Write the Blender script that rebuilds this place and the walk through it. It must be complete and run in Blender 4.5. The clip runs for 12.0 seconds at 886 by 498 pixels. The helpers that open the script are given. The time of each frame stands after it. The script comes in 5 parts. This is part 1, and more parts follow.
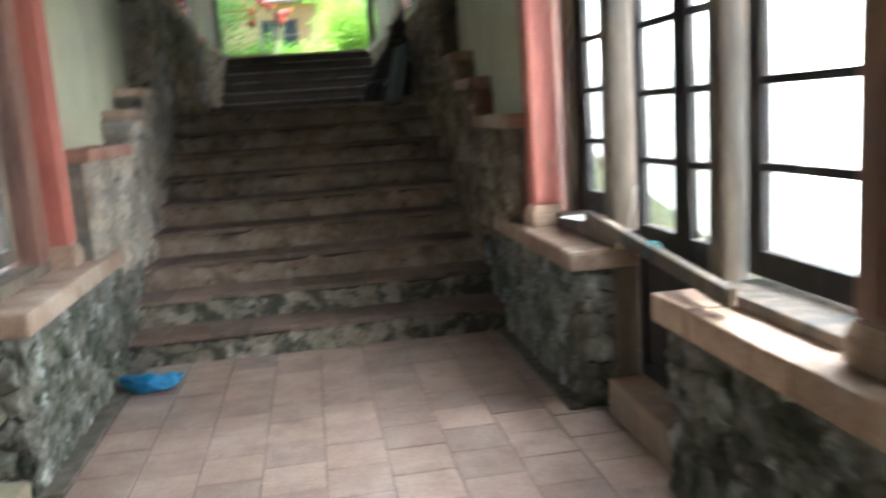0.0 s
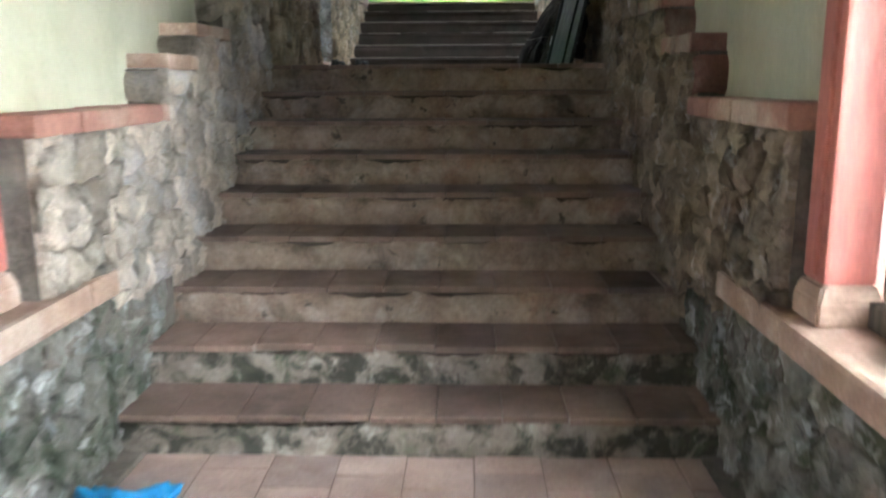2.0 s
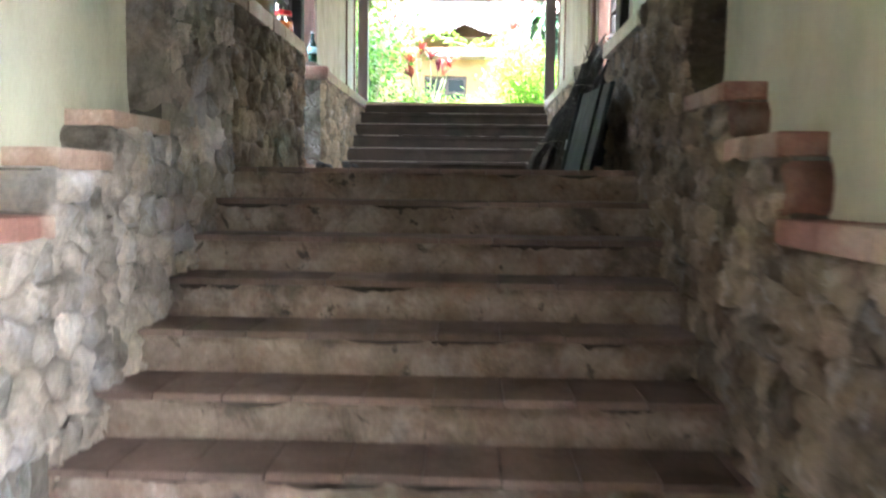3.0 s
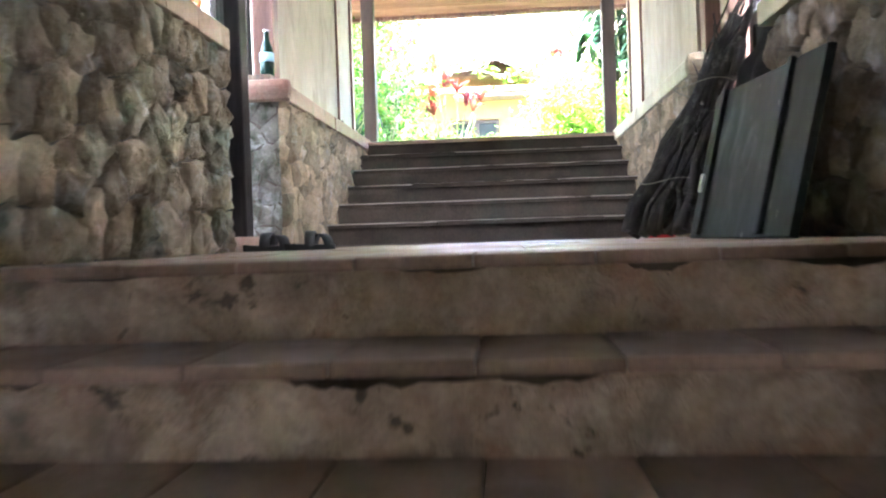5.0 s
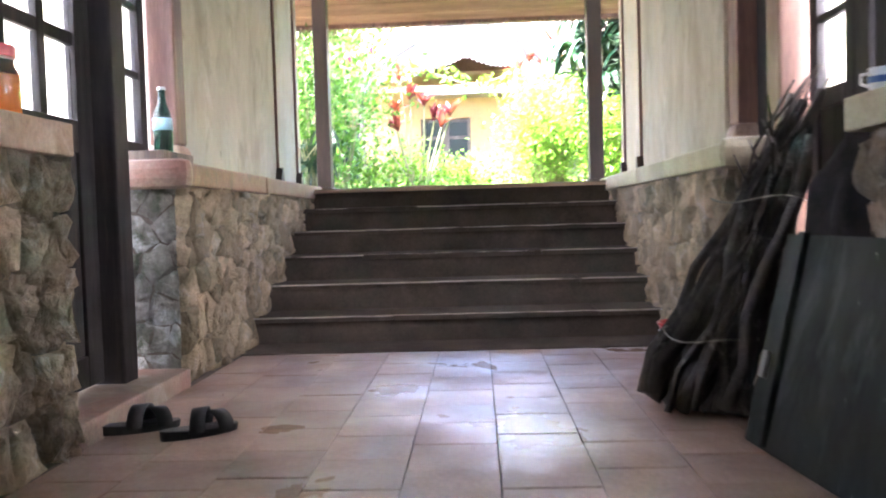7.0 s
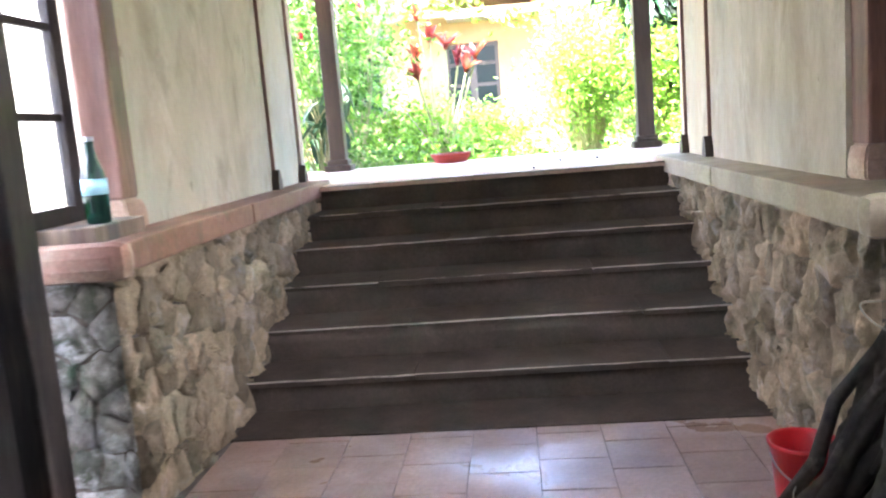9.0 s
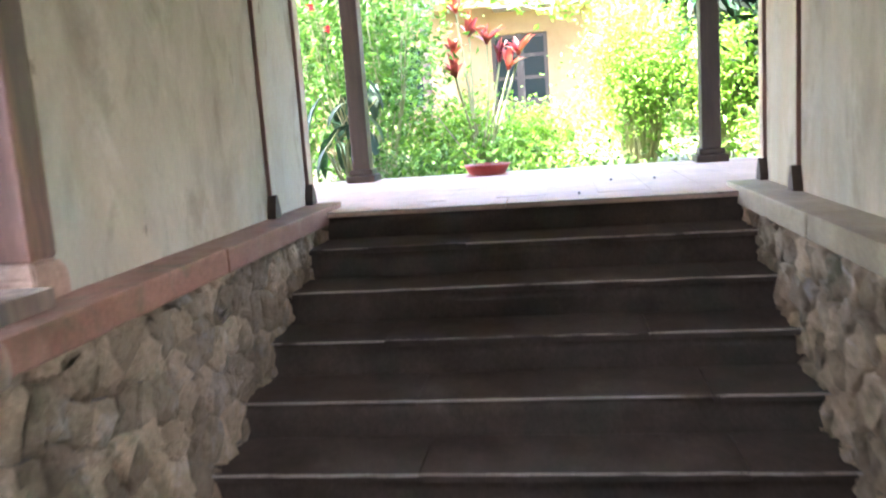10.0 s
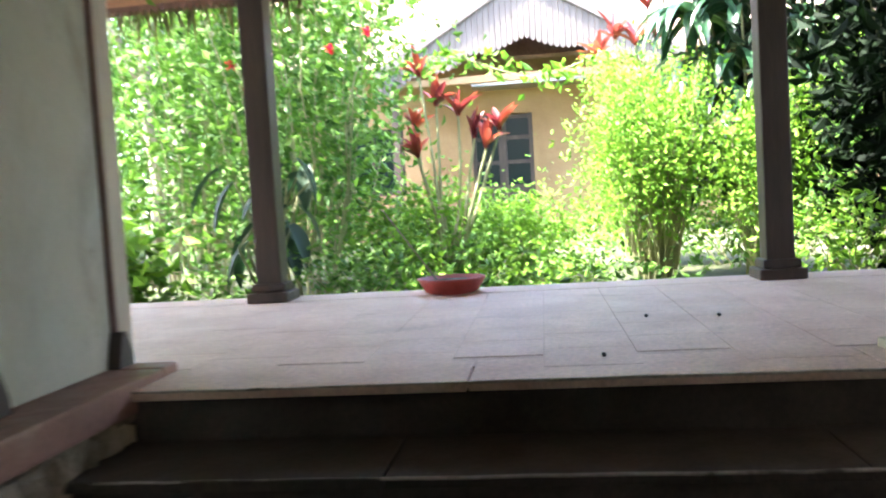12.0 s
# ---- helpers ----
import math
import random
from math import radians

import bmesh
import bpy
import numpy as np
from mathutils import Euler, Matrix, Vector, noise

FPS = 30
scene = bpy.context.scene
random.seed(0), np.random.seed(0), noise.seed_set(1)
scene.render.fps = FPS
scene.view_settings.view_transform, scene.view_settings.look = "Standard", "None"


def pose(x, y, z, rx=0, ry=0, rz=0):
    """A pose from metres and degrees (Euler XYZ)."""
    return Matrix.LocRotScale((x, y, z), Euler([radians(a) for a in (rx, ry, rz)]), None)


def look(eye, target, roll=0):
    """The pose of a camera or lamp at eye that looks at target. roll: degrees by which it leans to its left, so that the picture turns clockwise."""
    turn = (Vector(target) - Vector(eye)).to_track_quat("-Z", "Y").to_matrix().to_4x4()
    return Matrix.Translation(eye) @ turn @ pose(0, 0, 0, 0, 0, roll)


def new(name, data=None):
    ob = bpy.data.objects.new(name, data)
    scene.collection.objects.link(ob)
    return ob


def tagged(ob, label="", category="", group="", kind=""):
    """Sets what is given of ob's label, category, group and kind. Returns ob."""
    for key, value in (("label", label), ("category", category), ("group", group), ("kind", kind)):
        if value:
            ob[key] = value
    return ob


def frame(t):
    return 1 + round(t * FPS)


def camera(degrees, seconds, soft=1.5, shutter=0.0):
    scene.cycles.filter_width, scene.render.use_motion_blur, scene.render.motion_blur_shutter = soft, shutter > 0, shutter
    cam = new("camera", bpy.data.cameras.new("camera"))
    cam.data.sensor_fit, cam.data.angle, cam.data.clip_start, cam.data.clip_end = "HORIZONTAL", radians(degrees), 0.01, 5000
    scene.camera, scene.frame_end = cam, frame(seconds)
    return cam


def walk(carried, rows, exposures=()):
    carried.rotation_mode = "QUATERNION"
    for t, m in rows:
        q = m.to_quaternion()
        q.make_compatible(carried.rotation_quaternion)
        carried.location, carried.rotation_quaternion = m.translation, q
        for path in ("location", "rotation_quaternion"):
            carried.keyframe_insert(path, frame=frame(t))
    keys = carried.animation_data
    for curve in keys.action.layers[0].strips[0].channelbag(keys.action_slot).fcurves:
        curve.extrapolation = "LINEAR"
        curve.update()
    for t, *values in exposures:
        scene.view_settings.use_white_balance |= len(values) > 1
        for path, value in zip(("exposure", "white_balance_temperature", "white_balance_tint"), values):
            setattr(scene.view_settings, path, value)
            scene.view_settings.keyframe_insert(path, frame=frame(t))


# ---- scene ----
cam = camera(57.0, 12.0, 2.0, 0.6)
PATH = [
    (0, (-0.074, 0.077, 1.435), (0.224, 2.028, 1.106), -3.9),
    (0.5, (-0.048, 0.579, 1.395), (-0.014, 2.532, 0.966), -0.9),
    (1, (-0.039, 1.054, 1.435), (-0.051, 2.99, 0.933), -5.4),
    (1.5, (0.106, 1.645, 1.474), (0.043, 3.585, 0.995), -2.6),
    (2, (0.108, 2.164, 1.469), (0.049, 4.123, 1.066), -0.3),
    (2.5, (0.161, 2.659, 1.45), (0.207, 4.64, 1.175), -0.2),
    (3, (0.13, 3.243, 1.486), (0.06, 5.236, 1.332), 0.7),
    (3.5, (-0.012, 3.886, 1.501), (-0.119, 5.881, 1.414), -1.1),
    (5.3, (0.041, 6.382, 1.708), (-0.149, 8.373, 1.686), -2.3),
    (5.5, (0.08, 6.469, 1.818), (-0.171, 8.453, 1.804), -2.3),
    (6, (-0.049, 6.815, 2.035), (-0.243, 8.805, 2.084), -1.7),
    (6.5, (0.031, 7.047, 2.149), (0.107, 9.045, 2.198), -1.9),
    (7, (0.029, 7.326, 2.287), (-0.059, 9.322, 2.209), -1.7),
    (7.2, (-0.002, 7.43, 2.343), (-0.105, 9.425, 2.256), -1.3),
    (8.8, (0.056, 8.204, 2.802), (-0.193, 10.171, 2.539), -4.4),
    (9, (0.044, 8.295, 2.847), (-0.138, 10.265, 2.557), -4.7),
    (9.5, (0.135, 8.699, 2.958), (-0.047, 10.657, 2.594), -3.7),
    (10, (0.095, 9.154, 3.009), (-0.201, 11.107, 2.697), -4.0),
    (10.5, (0.056, 9.65, 3.005), (-0.155, 11.626, 2.776), -4.2),
    (11, (0.039, 10.224, 3.052), (-0.196, 12.206, 2.924), -3.2),
    (11.5, (-0.011, 10.732, 3.094), (-0.291, 12.71, 3.009), -3.5),
    (12, (0.021, 11.342, 3.041), (-0.226, 13.324, 2.932), -3.4),
]
walk(cam, [(t, look(eye, target, roll)) for t, eye, target, roll in PATH],
     exposures=[(0.0, 4.6, 5850, 7), (0.7, 4.8, 5850, 7), (1.5, 5.35, 5800, 9), (2.0, 5.6, 5800, 10), (3.0, 6.0, 5850, 15), (3.5, 6.15, 5850, 17), (5.5, 6.6, 5900, 23),
                (6.0, 6.15, 5950, 27), (7.0, 5.85, 6100, 26), (9.0, 6.0, 6050, 24), (9.5, 5.7, 6000, 23), (10.0, 5.4, 6000, 24), (10.5, 5.0, 6000, 22), (11.2, 4.5, 6200, 17), (12.0, 4.2, 6300, 16)])

# ---------------------------------------------------------------- world, sun, window light
SUN_EL, SUN_AZ = radians(64), radians(250)
world = bpy.data.worlds.new("world")
scene.world = world
world.use_nodes = True
wn = world.node_tree
sky = wn.nodes.new("ShaderNodeTexSky")
sky.sky_type, sky.sun_disc, sky.sun_elevation, sky.sun_rotation = "NISHITA", False, SUN_EL, SUN_AZ
sky.dust_density, sky.air_density = 3.0, 1.0
wn.links.new(sky.outputs[0], wn.nodes["Background"].inputs[0])
wn.nodes["Background"].inputs[1].default_value = 0.15
sun_data = bpy.data.lights.new("sun", "SUN")
sun_data.energy, sun_data.angle, sun_data.color = 3.2, radians(1.5), (1.0, 0.96, 0.88)
sun = new("sun", sun_data)
# the sun stands at azimuth SUN_AZ (clockwise from +y) and elevation SUN_EL
sun_dir = Vector((math.sin(SUN_AZ) * math.cos(SUN_EL), math.cos(SUN_AZ) * math.cos(SUN_EL), math.sin(SUN_EL)))
sun.matrix_world = look(sun_dir * 60, (0, 0, 0))


def window_light(x, y, z, wide, high, power, side, down=30, spread=180):
    """Sky light that enters through a window's opening; side: +1 shines towards +x, tilted down from the sky."""
    d = bpy.data.lights.new("window_light", "AREA")
    d.shape, d.size, d.size_y, d.energy, d.color = "RECTANGLE", wide, high, power, (0.95, 0.98, 1.0)
    d.spread = radians(spread)
    ob = new("window_light", d)
    ob.matrix_world = look((x, y, z), (x + side * math.cos(radians(down)), y, z - math.sin(radians(down))))
    return ob


WINDOW_POWER = 4.3
window_light(-2.3, 3.4, 2.8, 2.5, 1.3, WINDOW_POWER * 0.012, 1, 48)
window_light(2.2, 2.5, 2.8, 2.0, 1.3, WINDOW_POWER * 0.74, -1, 54, 78)
window_light(3.0, 3.1, 2.0, 0.9, 1.3, WINDOW_POWER * 0.33, -1, 30, 70).matrix_world = look((3.0, 3.1, 2.0), (-1.3, 5.4, 1.0))
window_light(-2.4, 9.7, 3.8, 2.0, 1.2, WINDOW_POWER * 0.1, 1, 30, 55).matrix_world = look((-2.4, 9.8, 3.7), (1.1, 12.5, 1.6))
window_light(2.3, 9.9, 3.8, 2.0, 1.3, WINDOW_POWER * 0.26, -1, 30, 52).matrix_world = look((2.3, 9.8, 3.7), (-1.3, 12.9, 1.9))


# ---------------------------------------------------------------- materials
def ramp(nt, fac, stops):
    r = nt.nodes.new("ShaderNodeValToRGB")
    els = r.color_ramp.elements
    while len(els) < len(stops):
        els.new(0.5)
    for e, (p, c) in zip(els, stops):
        e.position, e.color = p, (*c, 1)
    nt.links.new(fac, r.inputs[0])
    return r.outputs[0]


def noise_tex(nt, vec, scale, detail=6.0, rough=0.6, dist=0.0):
    n = nt.nodes.new("ShaderNodeTexNoise")
    n.inputs["Scale"].default_value, n.inputs["Detail"].default_value = scale, detail
    n.inputs["Roughness"].default_value, n.inputs["Distortion"].default_value = rough, dist
    nt.links.new(vec, n.inputs["Vector"])
    return n.outputs[0]


def mixed(nt, fac, a, b, mode="MIX"):
    m = nt.nodes.new("ShaderNodeMix")
    m.data_type, m.blend_type = "RGBA", mode
    for sock, v in ((m.inputs[0], fac), (m.inputs[6], a), (m.inputs[7], b)):
        if isinstance(v, (int, float)):
            sock.default_value = v
        elif isinstance(v, tuple):
            sock.default_value = (*v, 1)
        else:
            nt.links.new(v, sock)
    return m.outputs[2]


def surface(name, dark, light, scale=5.0, stretch=(1, 1, 1), stains=(), rough=(0.75, 0.95), bump=0.25,
            bump_scale=60.0, vary=0.0, metal=0.0, island=False, spec=0.5, bump_dist=0.01, coarse=False, worn_gloss=None, grain=0.23):
    """dark, light: the two ends of the base colour; stains: (colour, scale, from, to, strength) patches."""
    m = bpy.data.materials.new(name)
    m.use_nodes = True
    nt = m.node_tree
    p = nt.nodes["Principled BSDF"]
    geo = nt.nodes.new("ShaderNodeNewGeometry")
    mp = nt.nodes.new("ShaderNodeMapping")
    mp.inputs["Scale"].default_value = stretch
    nt.links.new(geo.outputs["Position"], mp.inputs[0])
    vec = mp.outputs[0]
    base = noise_tex(nt, vec, scale, 8.0, 0.65)
    col = ramp(nt, base, [(0.3, dark), (0.7, light)])
    for colour, sc, lo, hi, strength in stains:
        f = ramp(nt, noise_tex(nt, vec, sc, 7.0, 0.65, 0.4), [(lo, (0, 0, 0)), (hi, (strength,) * 3)])
        col = mixed(nt, f, col, colour)
    fine = noise_tex(nt, vec, bump_scale, 6.0, 0.7)
    g = ramp(nt, fine, [(0.25, (1 - grain * 1.2,) * 3), (0.75, (1 + grain * 0.8,) * 3)])
    col = mixed(nt, 1.0, col, g, "MULTIPLY")
    if vary:
        info = nt.nodes.new("ShaderNodeNewGeometry" if island else "ShaderNodeObjectInfo")
        r = ramp(nt, info.outputs["Random Per Island" if island else "Random"],
                 [(0.0, (1 - vary, 1 - vary, 1 - vary)), (1.0, (1 + vary, 1 + vary * 0.9, 1 + vary * 0.8))])
        col = mixed(nt, 1.0, col, r, "MULTIPLY")
    nt.links.new(col, p.inputs["Base Color"])
    rr = nt.nodes.new("ShaderNodeMapRange")
    rr.inputs[3].default_value, rr.inputs[4].default_value = rough
    nt.links.new(noise_tex(nt, vec, scale * 1.7, 5.0), rr.inputs[0])
    nt.links.new(rr.outputs[0], p.inputs["Roughness"])
    if worn_gloss:
        # patches rubbed smooth by feet: noise scale, edge from, edge to, roughness inside the patch
        sc, lo, hi, polished = worn_gloss
        patch = ramp(nt, noise_tex(nt, vec, sc, 5.0, 0.55, 0.3), [(lo, (0, 0, 0)), (hi, (1, 1, 1))])
        gl = nt.nodes.new("ShaderNodeMix")
        gl.inputs[3].default_value = polished
        nt.links.new(patch, gl.inputs[0])
        nt.links.new(rr.outputs[0], gl.inputs[2])
        nt.links.new(gl.outputs[0], p.inputs["Roughness"])
    p.inputs["Metallic"].default_value = metal
    p.inputs["Specular IOR Level"].default_value = spec
    if bump:
        b = nt.nodes.new("ShaderNodeBump")
        b.inputs["Strength"].default_value, b.inputs["Distance"].default_value = bump, bump_dist
        if coarse:
            add = nt.nodes.new("ShaderNodeMath")
            add.operation = "MULTIPLY_ADD"
            add.inputs[1].default_value = 2.2
            nt.links.new(noise_tex(nt, vec, bump_scale * 0.28, 5.0, 0.7, 0.6), add.inputs[0])
            nt.links.new(fine, add.inputs[2])
            nt.links.new(add.outputs[0], b.inputs["Height"])
        else:
            nt.links.new(fine, b.inputs["Height"])
        nt.links.new(b.outputs[0], p.inputs["Normal"])
    return m


def leafy(name, dark, light, rough=0.45, through_light=0.35, spec=0.5):
    """Leaf: varied from leaf to leaf, with light coming through."""
    m = bpy.data.materials.new(name)
    m.use_nodes = True
    nt = m.node_tree
    p = nt.nodes["Principled BSDF"]
    geo = nt.nodes.new("ShaderNodeNewGeometry")
    col = ramp(nt, geo.outputs["Random Per Island"], [(0.0, dark), (1.0, light)])
    nt.links.new(col, p.inputs["Base Color"])
    p.inputs["Roughness"].default_value, p.inputs["Specular IOR Level"].default_value = rough, spec
    tr = nt.nodes.new("ShaderNodeBsdfTranslucent")
    nt.links.new(col, tr.inputs[0])
    mx = nt.nodes.new("ShaderNodeMixShader")
    mx.inputs[0].default_value = through_light
    nt.links.new(p.outputs[0], mx.inputs[1])
    nt.links.new(tr.outputs[0], mx.inputs[2])
    nt.links.new(mx.outputs[0], nt.nodes["Material Output"].inputs[0])
    return m


def plain(name, colour, rough=0.4, metal=0.0, glass=0.0, emit=0.0, coat=0.0):
    m = bpy.data.materials.new(name)
    m.use_nodes = True
    p = m.node_tree.nodes["Principled BSDF"]
    p.inputs["Base Color"].default_value = (*colour, 1)
    p.inputs["Roughness"].default_value, p.inputs["Metallic"].default_value = rough, metal
    p.inputs["Transmission Weight"].default_value, p.inputs["Coat Weight"].default_value = glass, coat
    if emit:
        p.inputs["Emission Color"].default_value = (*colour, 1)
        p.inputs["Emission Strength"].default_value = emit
    return m


MOSS = (0.055, 0.085, 0.04)
M_STONE = surface("rubble_stone", (0.25, 0.19, 0.125), (0.51, 0.41, 0.295), 7, stains=[((0.1, 0.085, 0.065), 4.2, 0.53, 0.68, 0.75), ((0.64, 0.6, 0.54), 6.5, 0.56, 0.68, 0.75)], vary=0.36, bump=1.0, bump_scale=36, bump_dist=0.03, coarse=True)
M_STONE_PALE = surface("whitewashed_stone", (0.38, 0.32, 0.245), (0.7, 0.62, 0.51), 7, stains=[((0.16, 0.14, 0.1), 5.6, 0.54, 0.68, 0.7), ((0.48, 0.36, 0.22), 4.4, 0.58, 0.7, 0.6), ((0.7, 0.69, 0.68), 2.2, 0.5, 0.64, 0.75)], vary=0.3, bump=1.0, bump_scale=34, bump_dist=0.025, coarse=True)
M_STONE_MOSS = surface("mossy_stone", (0.2, 0.193, 0.15), (0.46, 0.44, 0.38), 6, stains=[(MOSS, 4.0, 0.45, 0.6, 0.75), ((0.04, 0.04, 0.035), 2.3, 0.55, 0.7, 0.5), ((0.64, 0.66, 0.63), 7.0, 0.54, 0.64, 0.8)], vary=0.2, bump=0.9, bump_scale=34, bump_dist=0.045, coarse=True)
M_STONE_TAN = surface("ochre_stone", (0.34, 0.265, 0.17), (0.6, 0.48, 0.33), 6, stains=[((0.1, 0.12, 0.07), 3.0, 0.52, 0.66, 0.7), ((0.62, 0.56, 0.5), 6, 0.56, 0.68, 0.75)], vary=0.38, bump=1.0, bump_scale=36, bump_dist=0.03, coarse=True)
M_MORTAR = surface("old_mortar", (0.12, 0.1, 0.078), (0.27, 0.235, 0.19), 12, stains=[((0.1, 0.09, 0.07), 4, 0.5, 0.66, 0.6)], bump=0.8, bump_scale=45, bump_dist=0.02)
M_MORTAR_MOSS = surface("mossy_mortar", (0.09, 0.1, 0.075), (0.2, 0.2, 0.16), 9, stains=[(MOSS, 4, 0.48, 0.62, 0.7)], bump=0.8, bump_scale=45, bump_dist=0.02)
M_PLASTER_GREEN = surface("green_limewash", (0.43, 0.42, 0.28), (0.6, 0.58, 0.42), 2.0, (1, 1, 0.5), [((0.5, 0.4, 0.27), 1.3, 0.55, 0.8, 0.6), ((0.25, 0.23, 0.15), 1.6, 0.52, 0.74, 0.65), ((0.72, 0.71, 0.64), 1.8, 0.6, 0.75, 0.5)], bump=0.06, bump_scale=70, grain=0.08)
M_PLASTER_BLUE = surface("stained_limewash", (0.39, 0.335, 0.225), (0.58, 0.51, 0.375), 1.3, (1, 1, 0.5), [((0.36, 0.45, 0.44), 0.6, 0.48, 0.68, 0.55), ((0.24, 0.19, 0.11), 1.3, 0.47, 0.68, 0.65), ((0.2, 0.165, 0.105), 3.1, 0.54, 0.7, 0.6), ((0.66, 0.63, 0.54), 2.2, 0.58, 0.76, 0.5), ((0.16, 0.13, 0.09), 7, 0.66, 0.71, 0.8)], bump=0.06, bump_scale=70, grain=0.08)
M_CAP = surface("worn_brick_cap", (0.32, 0.2, 0.14), (0.52, 0.375, 0.275), 6, stains=[((0.62, 0.52, 0.42), 3.0, 0.52, 0.68, 0.75), ((0.15, 0.11, 0.085), 5, 0.62, 0.76, 0.6)], rough=(0.55, 0.85), bump=0.3, vary=0.15)
M_CAP_DARK = surface("grimy_brick_cap", (0.19, 0.14, 0.1), (0.38, 0.29, 0.21), 5, stains=[((0.45, 0.4, 0.35), 3.0, 0.55, 0.7, 0.65), ((0.3, 0.12, 0.09), 2, 0.5, 0.66, 0.7)], rough=(0.4, 0.75), bump=0.3, vary=0.2)
M_CAP_RED = surface("red_oxide_brick", (0.24, 0.11, 0.08), (0.42, 0.22, 0.16), 6, stains=[((0.5, 0.4, 0.3), 2.0, 0.47, 0.62, 0.8), ((0.13, 0.09, 0.07), 3, 0.6, 0.75, 0.7)], rough=(0.55, 0.85), bump=0.3, vary=0.15)
M_COPING_RED = surface("dusty_red_cement_coping", (0.21, 0.1, 0.068), (0.36, 0.185, 0.13), 4, stains=[((0.42, 0.34, 0.25), 2.6, 0.53, 0.68, 0.55), ((0.13, 0.12, 0.075), 3.4, 0.55, 0.68, 0.7)], rough=(0.35, 0.7), bump=0.2, vary=0.06)
M_COPING_PALE = surface("dusty_pale_cement_coping", (0.27, 0.225, 0.145), (0.43, 0.37, 0.26), 4, stains=[((0.2, 0.16, 0.11), 2.4, 0.55, 0.7, 0.6), ((0.48, 0.3, 0.2), 1.5, 0.55, 0.7, 0.5)], rough=(0.35, 0.7), bump=0.2, vary=0.06)
M_TILE = surface("terracotta_tile", (0.335, 0.228, 0.182), (0.52, 0.395, 0.33), 4, stains=[((0.58, 0.48, 0.42), 2.6, 0.54, 0.7, 0.6), ((0.2, 0.13, 0.1), 1.7, 0.58, 0.75, 0.6)], rough=(0.28, 0.6), bump=0.12, vary=0.16)
M_TILE_SHINY = surface("polished_terracotta_tile", (0.27, 0.165, 0.12), (0.44, 0.3, 0.22), 3, stains=[((0.5, 0.4, 0.34), 1.6, 0.5, 0.8, 0.5), ((0.13, 0.085, 0.065), 2.7, 0.52, 0.8, 0.4)], rough=(0.5, 0.7), bump=0.14, vary=0.12, worn_gloss=(2.3, 0.38, 0.68, 0.22))
M_TREAD = surface("grimy_tread_tile", (0.16, 0.11, 0.085), (0.31, 0.215, 0.172), 4, stains=[((0.42, 0.31, 0.26), 2.6, 0.58, 0.72, 0.5), ((0.09, 0.06, 0.05), 1.9, 0.55, 0.7, 0.7)], rough=(0.35, 0.7), bump=0.15, vary=0.2)
M_GROUT_PALE = surface("pale_cement_joint", (0.58, 0.42, 0.33), (0.72, 0.56, 0.45), 9, bump=0.3)
M_TILE_PALE = surface("dusty_pale_tile", (0.64, 0.45, 0.345), (0.8, 0.62, 0.5), 3, stains=[((0.35, 0.26, 0.2), 2.6, 0.6, 0.75, 0.5)], rough=(0.5, 0.8), bump=0.12, vary=0.035)
M_GROUT_RED = surface("reddish_cement_joint", (0.2, 0.135, 0.105), (0.34, 0.24, 0.2), 9, bump=0.3)
M_GROUT = surface("dirty_grout", (0.1, 0.085, 0.07), (0.22, 0.18, 0.15), 9, bump=0.4)
M_RISER = surface("worn_riser_plaster", (0.25, 0.18, 0.132), (0.49, 0.39, 0.3), 6.5, (1, 1, 1), [((0.6, 0.52, 0.43), 3.9, 0.53, 0.68, 0.7), ((0.06, 0.052, 0.038), 3.1, 0.53, 0.66, 0.65), ((0.3, 0.15, 0.1), 5.5, 0.56, 0.72, 0.7), ((0.045, 0.04, 0.03), 9, 0.6, 0.66, 0.8)], bump=0.7, bump_scale=40, bump_dist=0.02, coarse=True)
M_RISER_MOSS = surface("mossy_riser_plaster", (0.2, 0.17, 0.13), (0.46, 0.4, 0.33), 4.5, stains=[((0.035, 0.042, 0.028), 7.0, 0.45, 0.56, 0.85), ((0.56, 0.52, 0.44), 9.0, 0.58, 0.66, 0.7), ((0.14, 0.17, 0.09), 6, 0.55, 0.7, 0.6)], bump=0.7, bump_scale=40, bump_dist=0.02, coarse=True)
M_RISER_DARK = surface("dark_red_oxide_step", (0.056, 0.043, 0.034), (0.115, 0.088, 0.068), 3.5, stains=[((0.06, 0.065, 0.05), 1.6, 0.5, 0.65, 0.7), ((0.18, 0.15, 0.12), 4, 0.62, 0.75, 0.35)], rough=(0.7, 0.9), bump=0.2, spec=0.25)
M_POST_RED = surface("red_painted_post", (0.37, 0.1, 0.075), (0.52, 0.19, 0.14), 3, (2, 2, 0.3), [((0.26, 0.13, 0.1), 4, 0.6, 0.75, 0.7), ((0.62, 0.46, 0.38), 9, 0.68, 0.76, 0.6)], rough=(0.5, 0.8), bump=0.2, bump_scale=40)
M_WOOD_OLD = surface("weathered_wood", (0.09, 0.064, 0.046), (0.27, 0.21, 0.155), 6, (3, 3, 0.25), [((0.05, 0.06, 0.06), 1.6, 0.5, 0.62, 0.7), ((0.45, 0.36, 0.3), 3, 0.62, 0.75, 0.5)], rough=(0.6, 0.85), bump=0.3, bump_scale=50)
M_WOOD_DARK = surface("dark_stained_wood", (0.016, 0.014, 0.014), (0.05, 0.04, 0.036), 5, (3, 3, 0.3), [((0.11, 0.075, 0.06), 2.5, 0.6, 0.75, 0.6)], rough=(0.5, 0.8), spec=0.3, bump=0.2)
